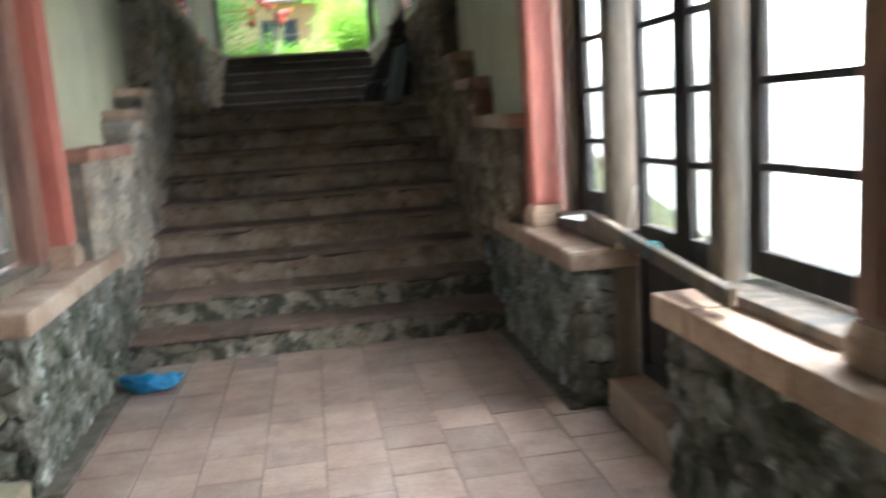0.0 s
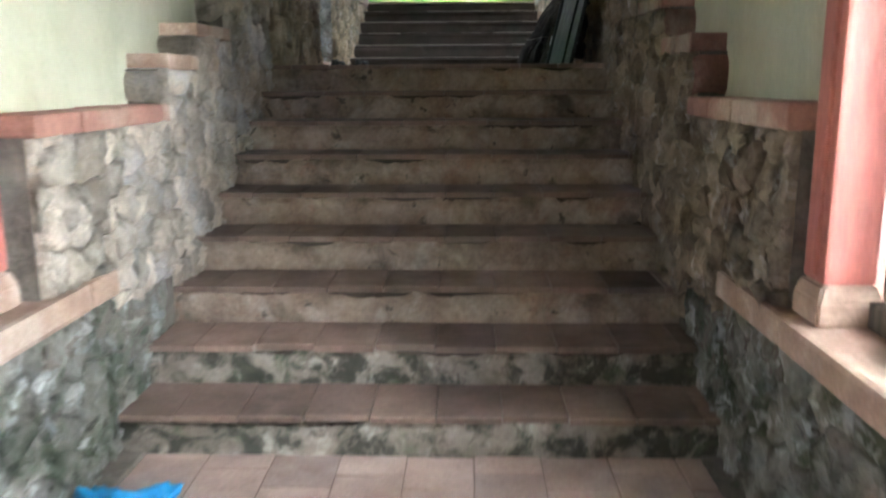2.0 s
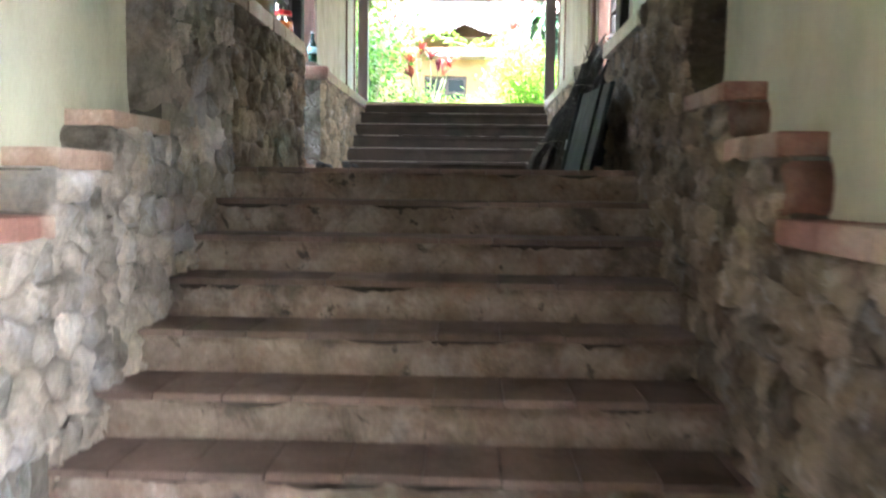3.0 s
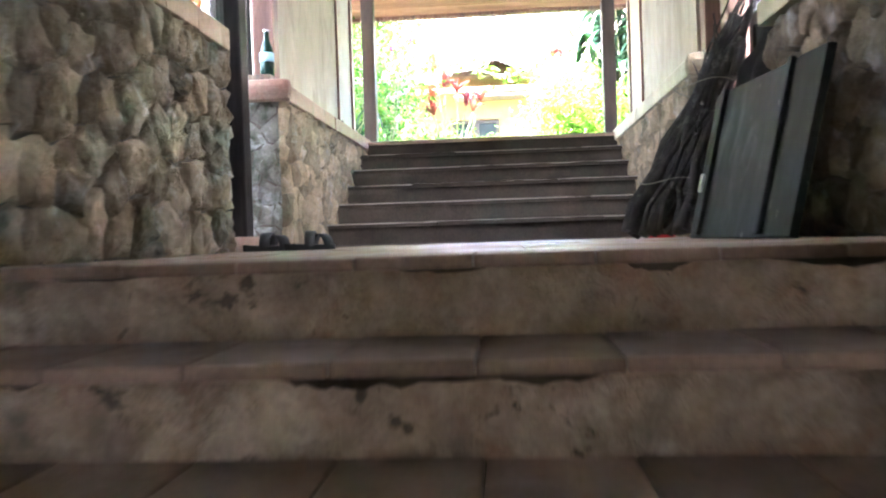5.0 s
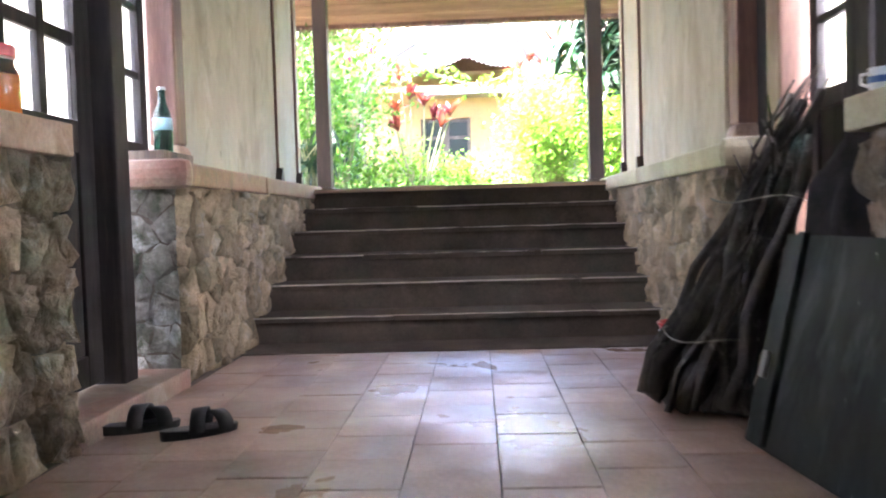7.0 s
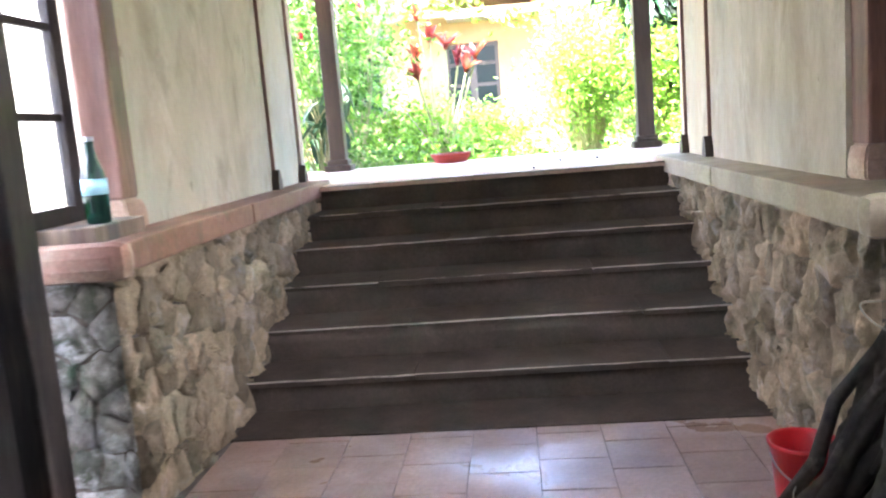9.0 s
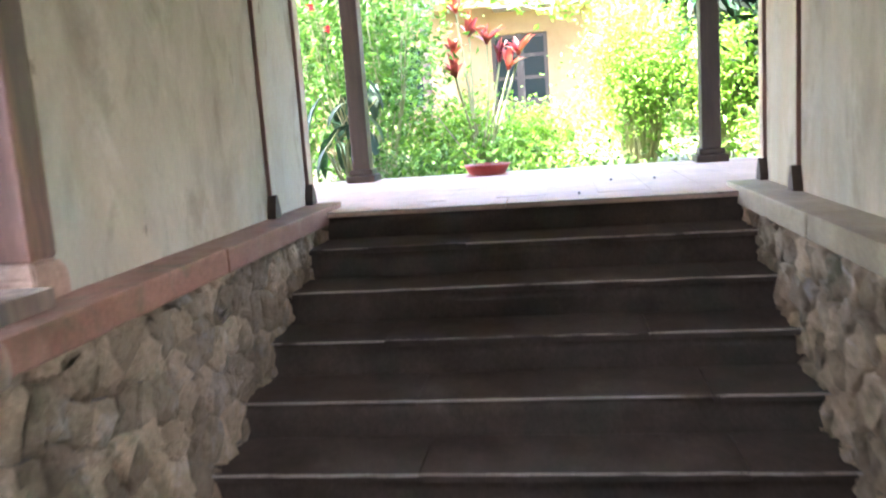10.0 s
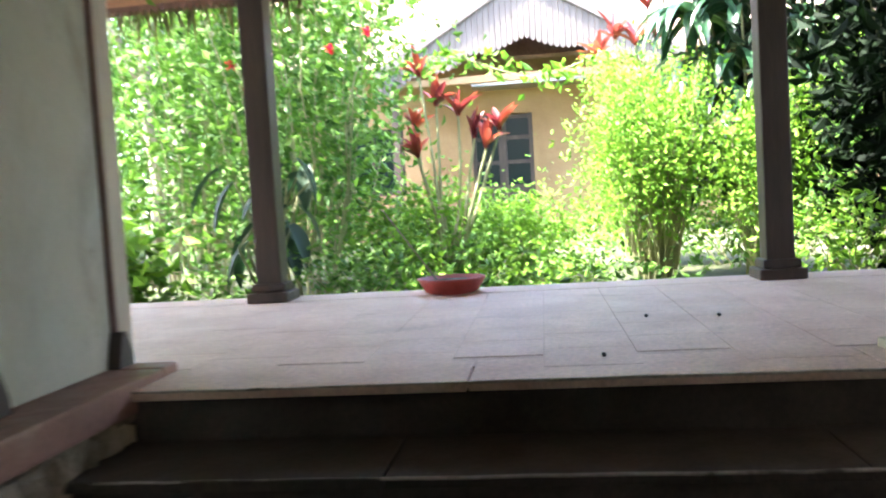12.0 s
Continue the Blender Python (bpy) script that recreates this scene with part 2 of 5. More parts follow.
M_WOOD_BROWN = surface("brown_painted_wood", (0.14, 0.066, 0.045), (0.3, 0.16, 0.115), 4, (3, 3, 0.3), [((0.06, 0.045, 0.045), 2, 0.52, 0.66, 0.7), ((0.38, 0.3, 0.27), 3.4, 0.64, 0.74, 0.4)], rough=(0.35, 0.65), bump=0.2)
M_STRIP = surface("faded_timber_strip", (0.38, 0.31, 0.22), (0.56, 0.48, 0.36), 4, (3, 3, 0.3), [((0.18, 0.12, 0.09), 3, 0.58, 0.72, 0.7)], bump=0.2)
# Worn step edge, pale because the grazing highlight is put into its colour.
M_NOSE = surface("lit_worn_step_edge", (0.42, 0.36, 0.3), (0.62, 0.56, 0.48), 14, stains=[((0.1, 0.08, 0.06), 2.2, 0.54, 0.62, 0.95)], rough=(0.3, 0.6), bump=0.2)
M_COLUMN = surface("brown_column_paint", (0.035, 0.024, 0.017), (0.08, 0.053, 0.038), 3, (3, 3, 0.3), [((0.28, 0.24, 0.2), 3, 0.62, 0.74, 0.3)], rough=(0.45, 0.7), bump=0.15)
M_PLANK = surface("varnished_ceiling_plank", (0.2, 0.1, 0.06), (0.4, 0.23, 0.14), 4, (0.3, 3, 3), [((0.5, 0.34, 0.24), 2, 0.6, 0.75, 0.5)], rough=(0.35, 0.6), bump=0.15, vary=0.2, island=True)
M_BOARD = surface("dark_green_painted_board", (0.011, 0.015, 0.014), (0.036, 0.042, 0.039), 4, (2, 2, 0.5), [((0.16, 0.18, 0.17), 2.4, 0.58, 0.72, 0.5), ((0.2, 0.12, 0.09), 7, 0.68, 0.75, 0.6), ((0.38, 0.4, 0.36), 16, 0.66, 0.69, 0.7)], rough=(0.55, 0.8), spec=0.3, bump=0.2)
M_BARK = surface("firewood_bark", (0.02, 0.017, 0.013), (0.075, 0.062, 0.05), 14, (1, 1, 1), [((0.2, 0.2, 0.16), 9, 0.58, 0.68, 0.7)], bump=0.7, bump_scale=60, vary=0.25)
M_TRUNK = surface("pale_bark", (0.14, 0.12, 0.09), (0.33, 0.29, 0.23), 9, (1, 1, 0.4), bump=0.5, bump_scale=40)
M_STEM = surface("green_stem", (0.13, 0.16, 0.06), (0.3, 0.29, 0.15), 9, (1, 1, 0.3), bump=0.2)
M_SOIL = surface("garden_soil_and_grass", (0.035, 0.04, 0.018), (0.08, 0.095, 0.035), 0.9, stains=[((0.14, 0.11, 0.075), 0.5, 0.55, 0.7, 0.7)], bump=0.6, bump_scale=25)
M_HOUSE = surface("ochre_house_wall", (0.3, 0.18, 0.085), (0.42, 0.27, 0.14), 1.5, stains=[((0.22, 0.14, 0.085), 1.1, 0.6, 0.75, 0.5)], bump=0.15)
M_ROOF = surface("faded_red_roof_tile", (0.2, 0.12, 0.095), (0.34, 0.23, 0.19), 2.5, stains=[((0.42, 0.37, 0.33), 2, 0.58, 0.72, 0.6)], bump=0.3, bump_scale=20)
M_VALANCE = surface("weathered_gable_board", (0.09, 0.075, 0.065), (0.17, 0.145, 0.13), 4, (4, 1, 0.3), [((0.17, 0.165, 0.16), 3, 0.58, 0.72, 0.6)], rough=(0.6, 0.8), bump=0.15)
# Unseen ceilings, coloured dark so that less light bounces inside.
M_CEIL = surface("dark_unseen_ceiling", (0.08, 0.06, 0.045), (0.16, 0.12, 0.09), 3, bump=0.1)
M_GLASS = plain("window_glass", (0.95, 0.98, 0.97), 0.03, glass=1.0)
# Opaque near-black panes: the unlit room behind is painted into their colour.
M_PANE_DARK = plain("dark_cottage_pane", (0.012, 0.02, 0.018), 0.3)
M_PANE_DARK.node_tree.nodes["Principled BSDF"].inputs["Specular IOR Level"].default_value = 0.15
M_CYAN = plain("turquoise_stained_glass", (0.02, 0.75, 0.62), 0.15, glass=1.0)
M_GLASS_GREEN = plain("green_bottle_glass", (0.008, 0.05, 0.035), 0.05, glass=0.7)
M_LABEL = plain("pale_blue_label", (0.35, 0.62, 0.7), 0.5)
M_RED = plain("red_plastic", (0.62, 0.02, 0.025), 0.32)
M_TRAY = surface("red_clay_tray", (0.25, 0.025, 0.018), (0.4, 0.06, 0.04), 6, bump=0.2, rough=(0.4, 0.7))
M_ORANGE = plain("orange_powder", (0.85, 0.22, 0.02), 0.6)
M_CLEAR = plain("clear_plastic", (0.97, 0.97, 0.98), 0.04, glass=1.0)
M_WHITE = plain("white_plastic", (0.78, 0.78, 0.78), 0.4)
M_GREENLID = plain("green_plastic_lid", (0.1, 0.5, 0.16), 0.4)
M_BROWNJAR = surface("brown_jar_contents", (0.22, 0.12, 0.04), (0.42, 0.26, 0.1), 18, bump=0.3)
M_BLUE = surface("blue_plastic_bag", (0.02, 0.2, 0.45), (0.05, 0.36, 0.66), 12, rough=(0.3, 0.5), bump=0.4, bump_scale=30)
M_BLACK = surface("black_rubber", (0.012, 0.012, 0.014), (0.035, 0.034, 0.036), 20, rough=(0.3, 0.55), bump=0.2)
M_SACK = surface("dark_woven_sack", (0.012, 0.011, 0.011), (0.04, 0.035, 0.032), 9, rough=(0.8, 0.95), spec=0.2, bump=0.5, bump_scale=50)
M_STRING = plain("grey_string", (0.26, 0.24, 0.18), 0.8)
M_STEEL = plain("dull_steel", (0.45, 0.45, 0.45), 0.4, metal=1.0)
M_PAPER = plain("white_card", (0.8, 0.8, 0.8), 0.7)
M_DARKROOM = surface("dark_interior_floor", (0.1, 0.08, 0.06), (0.16, 0.13, 0.1), 2, bump=0)
M_BACKDROP = plain("glowing_backdrop", (0.95, 0.98, 1.0), 1.0, emit=0.055)
M_LEAF_GREEN = leafy("hibiscus_leaf", (0.03, 0.095, 0.012), (0.13, 0.27, 0.035), 0.55, 0.3, 0.25)
M_LEAF_LIME = leafy("lime_leaf", (0.07, 0.19, 0.016), (0.23, 0.42, 0.04), 0.55, 0.32, 0.25)
# Near-black hedge leaf: the shade it stands in is put into the colour.
M_LEAF_SHADED = leafy("shaded_hedge_leaf", (0.003, 0.008, 0.003), (0.009, 0.022, 0.007), 0.7, 0.12, 0.12)
M_LEAF_DRACAENA = leafy("dracaena_leaf", (0.012, 0.045, 0.02), (0.04, 0.1, 0.045), 0.28, 0.2)
M_LEAF_TARO = leafy("broad_dark_leaf", (0.01, 0.035, 0.014), (0.03, 0.075, 0.03), 0.6, 0.2)
M_LEAF_RED = leafy("cordyline_leaf", (0.13, 0.015, 0.025), (0.38, 0.08, 0.035), 0.35, 0.35)
M_PETAL = leafy("red_petal", (0.6, 0.01, 0.03), (0.75, 0.03, 0.06), 0.5, 0.3)
M_DRY = leafy("dry_grass_thatch", (0.12, 0.1, 0.04), (0.3, 0.26, 0.12), 0.8, 0.2)


# ---------------------------------------------------------------- mesh helpers
def box(bm, x0, x1, y0, y1, z0, z1, bevel=0.0, m=None):
    r = bmesh.ops.create_cube(bm, size=1)
    vs = r["verts"]
    bmesh.ops.scale(bm, vec=(x1 - x0, y1 - y0, z1 - z0), verts=vs)
    bmesh.ops.translate(bm, vec=((x0 + x1) / 2, (y0 + y1) / 2, (z0 + z1) / 2), verts=vs)
    if bevel:
        es = list({e for v in vs for e in v.link_edges})
        out = bmesh.ops.bevel(bm, geom=es, offset=bevel, segments=2, affect="EDGES", profile=0.6)
        vs = list({v for f in out["faces"] for v in f.verts} | {v for v in vs if v.is_valid})
    if m is not None:
        bmesh.ops.transform(bm, matrix=m, verts=vs)
    return bm


def part(name, bm, material, parent=None, label="", smooth=False):
    me = bpy.data.meshes.new(name)
    bm.to_mesh(me)
    bm.free()
    if smooth:
        me.shade_smooth()
    me.materials.append(material)
    ob = new(name, me)
    ob.parent = parent
    if label:
        ob["label"] = label
    return ob


def raw(name, verts, faces, material, parent=None, label="", smooth=False):
    me = bpy.data.meshes.new(name)
    me.from_pydata(verts, [], faces)
    if smooth:
        me.shade_smooth()
    me.materials.append(material)
    ob = new(name, me)
    ob.parent = parent
    if label:
        ob["label"] = label
    return ob


def block(name, x0, x1, y0, y1, z0, z1, material, parent=None, label="", bevel=0.0):
    return part(name, box(bmesh.new(), min(x0, x1), max(x0, x1), y0, y1, z0, z1, bevel), material, parent, label)


def empty(name, at=(0, 0, 0)):
    ob = new(name)
    ob.location = at
    ob.empty_display_size = 0.1
    return ob


def structure(ob, label, category):
    return tagged(ob, label, category, "", "structure")


def rev(bm, profile, at=(0, 0, 0), n=24, m=None):
    """A turned body: profile of (radius, height), closed at the ends where the radius is 0."""
    rings = []
    for r, h in profile:
        if r < 1e-5:
            rings.append([bm.verts.new((at[0], at[1], at[2] + h))])
        else:
            rings.append([bm.verts.new((at[0] + r * math.cos(a), at[1] + r * math.sin(a), at[2] + h)) for a in (2 * math.pi * i / n for i in range(n))])
    for a, b in zip(rings, rings[1:]):
        for i in range(n):
            j = (i + 1) % n
            if len(a) == 1 and len(b) > 1:
                bm.faces.new((a[0], b[j], b[i]))
            elif len(b) == 1 and len(a) > 1:
                bm.faces.new((a[i], a[j], b[0]))
            elif len(a) > 1:
                bm.faces.new((a[i], a[j], b[j], b[i]))
    if m is not None:
        bmesh.ops.transform(bm, matrix=m, verts=[v for r in rings for v in r])
    return bm


def tube(points, radii, sides=7, wobble=0.0, rng=random):
    """Vertices and faces of a tube along points."""
    vs, fs = [], []
    pts = [Vector(p) for p in points]
    for i, p in enumerate(pts):
        d = (pts[min(i + 1, len(pts) - 1)] - pts[max(i - 1, 0)]).normalized()
        u = d.orthogonal().normalized() if i == 0 else (u - d * u.dot(d)).normalized()
        w = d.cross(u)
        for k in range(sides):
            a = 2 * math.pi * k / sides
            r = radii[i] * (1 + wobble * rng.uniform(-1, 1))
            vs.append(tuple(p + (u * math.cos(a) + w * math.sin(a)) * r))
    for i in range(len(pts) - 1):
        for k in range(sides):
            j = (k + 1) % sides
            fs.append((i * sides + k, i * sides + j, (i + 1) * sides + j, (i + 1) * sides + k))
    fs.append(tuple(range(sides - 1, -1, -1)))
    fs.append(tuple((len(pts) - 1) * sides + k for k in range(sides)))
    return vs, fs


def joined(pieces):
    vs, fs = [], []
    for v, f in pieces:
        o = len(vs)
        vs += v
        fs += [tuple(i + o for i in q) for q in f]
    return vs, fs



# ---------------------------------------------------------------- plan
RISE, TREAD = 0.176, 0.343
NOSE1 = 5.18                       # first riser of the lower flight
LAND_Z, LAND_Y = 9 * RISE, NOSE1 + 8 * TREAD
TOP_Z, FOOT2 = 2.53, 11.92         # upper floor, first riser of the upper flight
RISE2, TREAD2 = (TOP_Z - LAND_Z) / 6, 0.348
TOP_Y, EDGE_Y, WALL_END = 13.66, 16.2, 14.02
XL, XR = -1.27, 1.09               # faces of the stone walls
PL, PR = -1.43, 1.22               # faces of the plaster above them


def ground_height(x, y):
    return -0.15 + 2.45 * min(max((y - 5) / 11, 0), 1)


# ---------------------------------------------------------------- ground
def ground():
    ys = [-300, -60, -20, -5, 5, 8, 11, 13, 14.5, 16, 17, 19, 22, 26, 32, 45, 80, 300]
    xs = [-300, -80, -30, -14, -8, -4, -2, 0, 2, 4, 8, 14, 30, 80, 300]
    vs = [(x, y, ground_height(x, y) + (0.06 * noise.noise((x, y, 0)) if abs(x) < 30 and 17 <= y < 40 else 0)) for y in ys for x in xs]
    n = len(xs)
    fs = [(j * n + i, j * n + i + 1, (j + 1) * n + i + 1, (j + 1) * n + i) for j in range(len(ys) - 1) for i in range(n - 1)]
    return structure(raw("ground", vs, fs, M_SOIL, smooth=True), "sloping garden ground of soil and grass", "ground")


ground()

# ---------------------------------------------------------------- floors and flights
floor = structure(block("floor", -2.0, 2.0, -4.0, NOSE1 + 0.3, -0.3, -0.005, M_GROUT_RED), "lower corridor floor of worn terracotta tiles", "floor")
landing = structure(block("floor_landing", -2.2, 2.2, LAND_Y + 0.3, FOOT2 + 0.3, 0.9, LAND_Z - 0.007, M_GROUT), "landing floor of polished terracotta tiles", "floor")
terrace = structure(block("floor_terrace", -7.0, 7.0, WALL_END - 0.15, EDGE_Y, 1.9, TOP_Z - 0.003, M_GROUT_PALE), "dusty pale tiled terrace floor", "floor")
block("slab", -1.33, 1.13, TOP_Y + 0.3, WALL_END - 0.15, 1.9, TOP_Z - 0.003, M_GROUT_PALE, terrace)
block("edge_band", -7.0, 7.0, EDGE_Y - 0.3, EDGE_Y - 0.002, TOP_Z - 0.1, TOP_Z + 0.003, M_TILE_PALE, terrace, "dusty pale cement edge", 0.004)
block("kerb", -7.0, 7.0, EDGE_Y, EDGE_Y + 0.12, 1.9, TOP_Z - 0.02, M_MORTAR, terrace, "rough cement edge", 0.015)


def flight(name, label, y0, z0, count, rise, tread, x0, x1, risers, treads, tile_w, nosing=False):
    """A flight of steps: each riser is a plaster board, each tread a row of tiles whose edge hangs over it."""
    ob = structure(block(name, x0 - 0.05, x1 + 0.05, y0 + 0.35, y0 + count * tread - 0.02, z0 - 0.4, z0 + 0.02, M_GROUT), label, "stairs")
    rng = random.Random(len(name))
    for k in range(count):
        z, y = z0 + k * rise, y0 + k * tread
        bm = bmesh.new()
        n = 28
        top = z + rise - 0.03
        grid = []
        for j in range(4):
            row = []
            for i in range(n + 1):
                x = x0 - 0.04 + (x1 - x0 + 0.08) * i / n
                zz = z - 0.01 + (top - z + 0.01) * j / 3
                row.append(bm.verts.new((x, y + 0.012 + 0.007 * noise.noise((x * 3, z * 7, j * 0.9 + k)), zz)))
            grid.append(row)
        for j in range(3):
            for i in range(n):
                bm.faces.new((grid[j][i], grid[j][i + 1], grid[j + 1][i + 1], grid[j + 1][i]))
        back = [bm.verts.new((v.co.x, y + 0.1, v.co.z)) for v in (grid[0][0], grid[0][n], grid[3][n], grid[3][0])]
        bm.faces.new(back[::-1])
        bm.faces.new((*grid[3], back[2], back[3]))
        part("riser", bm, risers(k), ob, smooth=True)
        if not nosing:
            # Thin dark pieces for broken plaster; the hollows' shade is in their colour.
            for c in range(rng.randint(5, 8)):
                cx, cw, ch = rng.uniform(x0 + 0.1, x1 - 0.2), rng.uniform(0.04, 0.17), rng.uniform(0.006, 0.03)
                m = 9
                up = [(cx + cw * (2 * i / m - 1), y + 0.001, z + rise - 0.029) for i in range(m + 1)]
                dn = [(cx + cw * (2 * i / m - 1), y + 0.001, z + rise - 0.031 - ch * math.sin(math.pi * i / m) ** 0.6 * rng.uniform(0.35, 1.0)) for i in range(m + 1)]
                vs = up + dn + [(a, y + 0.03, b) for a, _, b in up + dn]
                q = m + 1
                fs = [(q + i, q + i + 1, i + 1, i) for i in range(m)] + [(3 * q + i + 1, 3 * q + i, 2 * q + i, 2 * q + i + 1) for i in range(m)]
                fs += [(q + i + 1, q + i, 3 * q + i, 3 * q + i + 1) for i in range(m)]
                raw("broken_edge", vs, fs, M_RISER_DARK, ob, "broken plaster edge with the hollow's shade painted dark")
        # pale strip paints the bright line of grazing light along the worn edge
        if nosing:
            pts = [(x0 - 0.02 + (x1 - x0 + 0.04) * i / 30, y - 0.012 + 0.003 * noise.noise((i * 0.7, k * 3.1, 0)), z + rise - 0.003 + 0.0025 * noise.noise((i * 0.6, k * 2.3, 4))) for i in range(31)]
            raw("nosing", *tube(pts, [0.005] * 31, 6), M_NOSE, ob, "worn pale step edge", True)
        if k == count - 1:
            depth = 0.32
        else:
            depth = tread + 0.01
        block("step_core", x0 - 0.04, x1 + 0.04, y + 0.1, y + depth + 0.08, z - 0.05, z + rise - 0.03, M_GROUT, ob)
        x = x0 - 0.03 - rng.uniform(0, tile_w * 0.6)
        while x < x1 + 0.03:
            a, b = max(x, x0 - 0.03), min(x + tile_w, x1 + 0.03)
            if b - a > 0.02:
                chip = rng.uniform(-0.004, 0.004) + (rng.uniform(0.008, 0.03) if rng.random() < 0.18 else 0)
                bm = box(bmesh.new(), a + 0.002, b - 0.002, y - 0.014 + chip, y + depth - 0.004, z + rise - 0.03, z + rise + rng.uniform(-0.0015, 0.0015), 0.006)
                part("tread_tile", bm, treads(k), ob)
            x += tile_w
    return ob


flight("stairs_lower", "wide worn flight of nine terracotta and plaster steps", NOSE1, 0.0, 9, RISE, TREAD, -1.25, 1.07,
       lambda k: M_RISER_MOSS if k < 2 else M_RISER, lambda k: M_TREAD, 0.262)
flight("stairs_upper", "wide flight of six dark red steps", FOOT2, LAND_Z, 6, RISE2, TREAD2, -1.27, 1.05,
       lambda k: M_RISER_DARK, lambda k: M_TILE_PALE if k == 5 else M_RISER_DARK, 1.16, True)
block("border_band", -1.25, 1.06, 11.58, FOOT2 + 0.02, LAND_Z - 0.03, LAND_Z + 0.006, M_RISER_DARK, landing, "dark red cement band before the steps", 0.004)


def tile_floor(parent, x0, x1, y0, y1, z, w, d, material, stagger, seed, name="tile", gap=0.003, loose=1.0):
    rng = random.Random(seed)
    meshes = []
    for i in range(6):
        bm = bmesh.new()
        box(bm, -w / 2 + gap, w / 2 - gap, -d / 2 + gap, d / 2 - gap, -0.02, 0, gap + 0.001)
        for v in bm.verts:
            v.co.x += rng.uniform(-0.0015, 0.0015) * loose
            v.co.y += rng.uniform(-0.0015, 0.0015) * loose
        me = bpy.data.meshes.new(name)
        bm.to_mesh(me)
        bm.free()
        me.materials.append(material)
        meshes.append(me)
    x, row = x0 + w / 2, 0
    while x < x1 + w / 2:
        y = y0 + d / 2 - (d * (0.5 if row % 2 else 0.0) + rng.uniform(-0.03, 0.03) if stagger else 0)
        while y < y1 + d * 0.5:
            ob = new(name, rng.choice(meshes))
            ob.parent = parent
            ob.matrix_world = pose(x, y, z + loose * rng.uniform(-0.003, 0.0005), loose * rng.uniform(-0.35, 0.35), loose * rng.uniform(-0.35, 0.35), loose * rng.uniform(-0.4, 0.4))
            y += d
        x += w
        row += 1


# ---------------------------------------------------------------- rubble stone walls
def clip_cell(poly, px, py, nx, ny):
    """Keeps the part of poly on the side of (px, py) against which (nx, ny) points."""
    out = []
    for (ax, ay), (bx, by) in zip(poly, poly[1:] + poly[:1]):
        da, db = (ax - px) * nx + (ay - py) * ny, (bx - px) * nx + (by - py) * ny
        if da <= 0:
            out.append((ax, ay))
        if (da < 0 < db) or (db < 0 < da):
            t = da / (da - db)
            out.append((ax + (bx - ax) * t, ay + (by - ay) * t))
    return out


def stone_face(parent, columns, place, pitch_u, pitch_v, material, seed, bulge=0.035, rounded=True):
    """Irregular stones over columns (u0, u1, v0, v1) of a wall face; place(u, v, out) gives the point in the world."""
    rng = random.Random(seed)
    u0, u1 = min(c[0] for c in columns), max(c[1] for c in columns)
    v0, v1 = min(c[2] for c in columns), max(c[3] for c in columns)
    sites = []
    rows = max(1, round((v1 - v0) / pitch_v))
    for j in range(-1, rows + 1):
        u = u0 - pitch_u + (pitch_u / 2 if j % 2 else 0)
        while u < u1 + pitch_u:
            step = pitch_u * rng.uniform(0.6, 1.4)
            sites.append((u + step / 2 + rng.uniform(-0.2, 0.2) * pitch_u, v0 + (j + 0.5 + rng.uniform(-0.36, 0.36)) * (v1 - v0) / rows))
            u += step
    reach = 2.8 * max(pitch_u, pitch_v)
    for k, (su, sv) in enumerate(sites):
        for c0, c1, d0, d1 in columns:
            poly = [(su - reach, sv - reach), (su + reach, sv - reach), (su + reach, sv + reach), (su - reach, sv + reach)]
            for q, (tu, tv) in enumerate(sites):
                if q != k and abs(tu - su) < reach and abs(tv - sv) < reach:
                    poly = clip_cell(poly, (su + tu) / 2, (sv + tv) / 2, tu - su, tv - sv)
            for a in ((c0, 0, -1, 0), (c1, 0, 1, 0), (0, d0, 0, -1), (0, d1, 0, 1)):
                poly = clip_cell(poly, *a) if poly else poly
            if len(poly) < 3:
                continue
            area = abs(sum(a[0] * b[1] - b[0] * a[1] for a, b in zip(poly, poly[1:] + poly[:1]))) / 2
            if area < pitch_u * pitch_v * 0.08:
                continue
            cu, cv = sum(p[0] for p in poly) / len(poly), sum(p[1] for p in poly) / len(poly)
            ring = []
            for a, b in zip(poly, poly[1:] + poly[:1]):
                ring.append((cu + (a[0] - cu) * 0.965, cv + (a[1] - cv) * 0.965))
                if math.hypot(b[0] - a[0], b[1] - a[1]) > 0.05:
                    f = rng.uniform(0.9, 1.0)
                    t = rng.uniform(0.35, 0.65)
                    ring.append((cu + (a[0] + (b[0] - a[0]) * t - cu) * f * 0.95, cv + (a[1] + (b[1] - a[1]) * t - cv) * f * 0.95))
            n = len(ring)
            h = bulge * rng.uniform(0.55, 1.25)
            tilt_u, tilt_v = rng.uniform(-0.12, 0.12), rng.uniform(-0.12, 0.12)
            vs = [place(u, v, -0.02) for u, v in ring]
            for s, hh, jit in ((0.97, 0.6, 0.009), (0.74, 0.95, 0.019)):
                for u, v in ring:
                    uu, vv = cu + (u - cu) * s + rng.uniform(-jit, jit), cv + (v - cv) * s + rng.uniform(-jit, jit)
                    vs.append(place(uu, vv, h * hh + (uu - cu) * tilt_u + (vv - cv) * tilt_v + rng.uniform(-jit, jit)))
            vs.append(place(cu, cv, h * rng.uniform(0.6, 1.3)))
            fs = [(r * n + i, r * n + (i + 1) % n, (r + 1) * n + (i + 1) % n, (r + 1) * n + i) for r in (0, 1) for i in range(n)]
            fs += [(2 * n + i, 2 * n + (i + 1) % n, 3 * n) for i in range(n)]
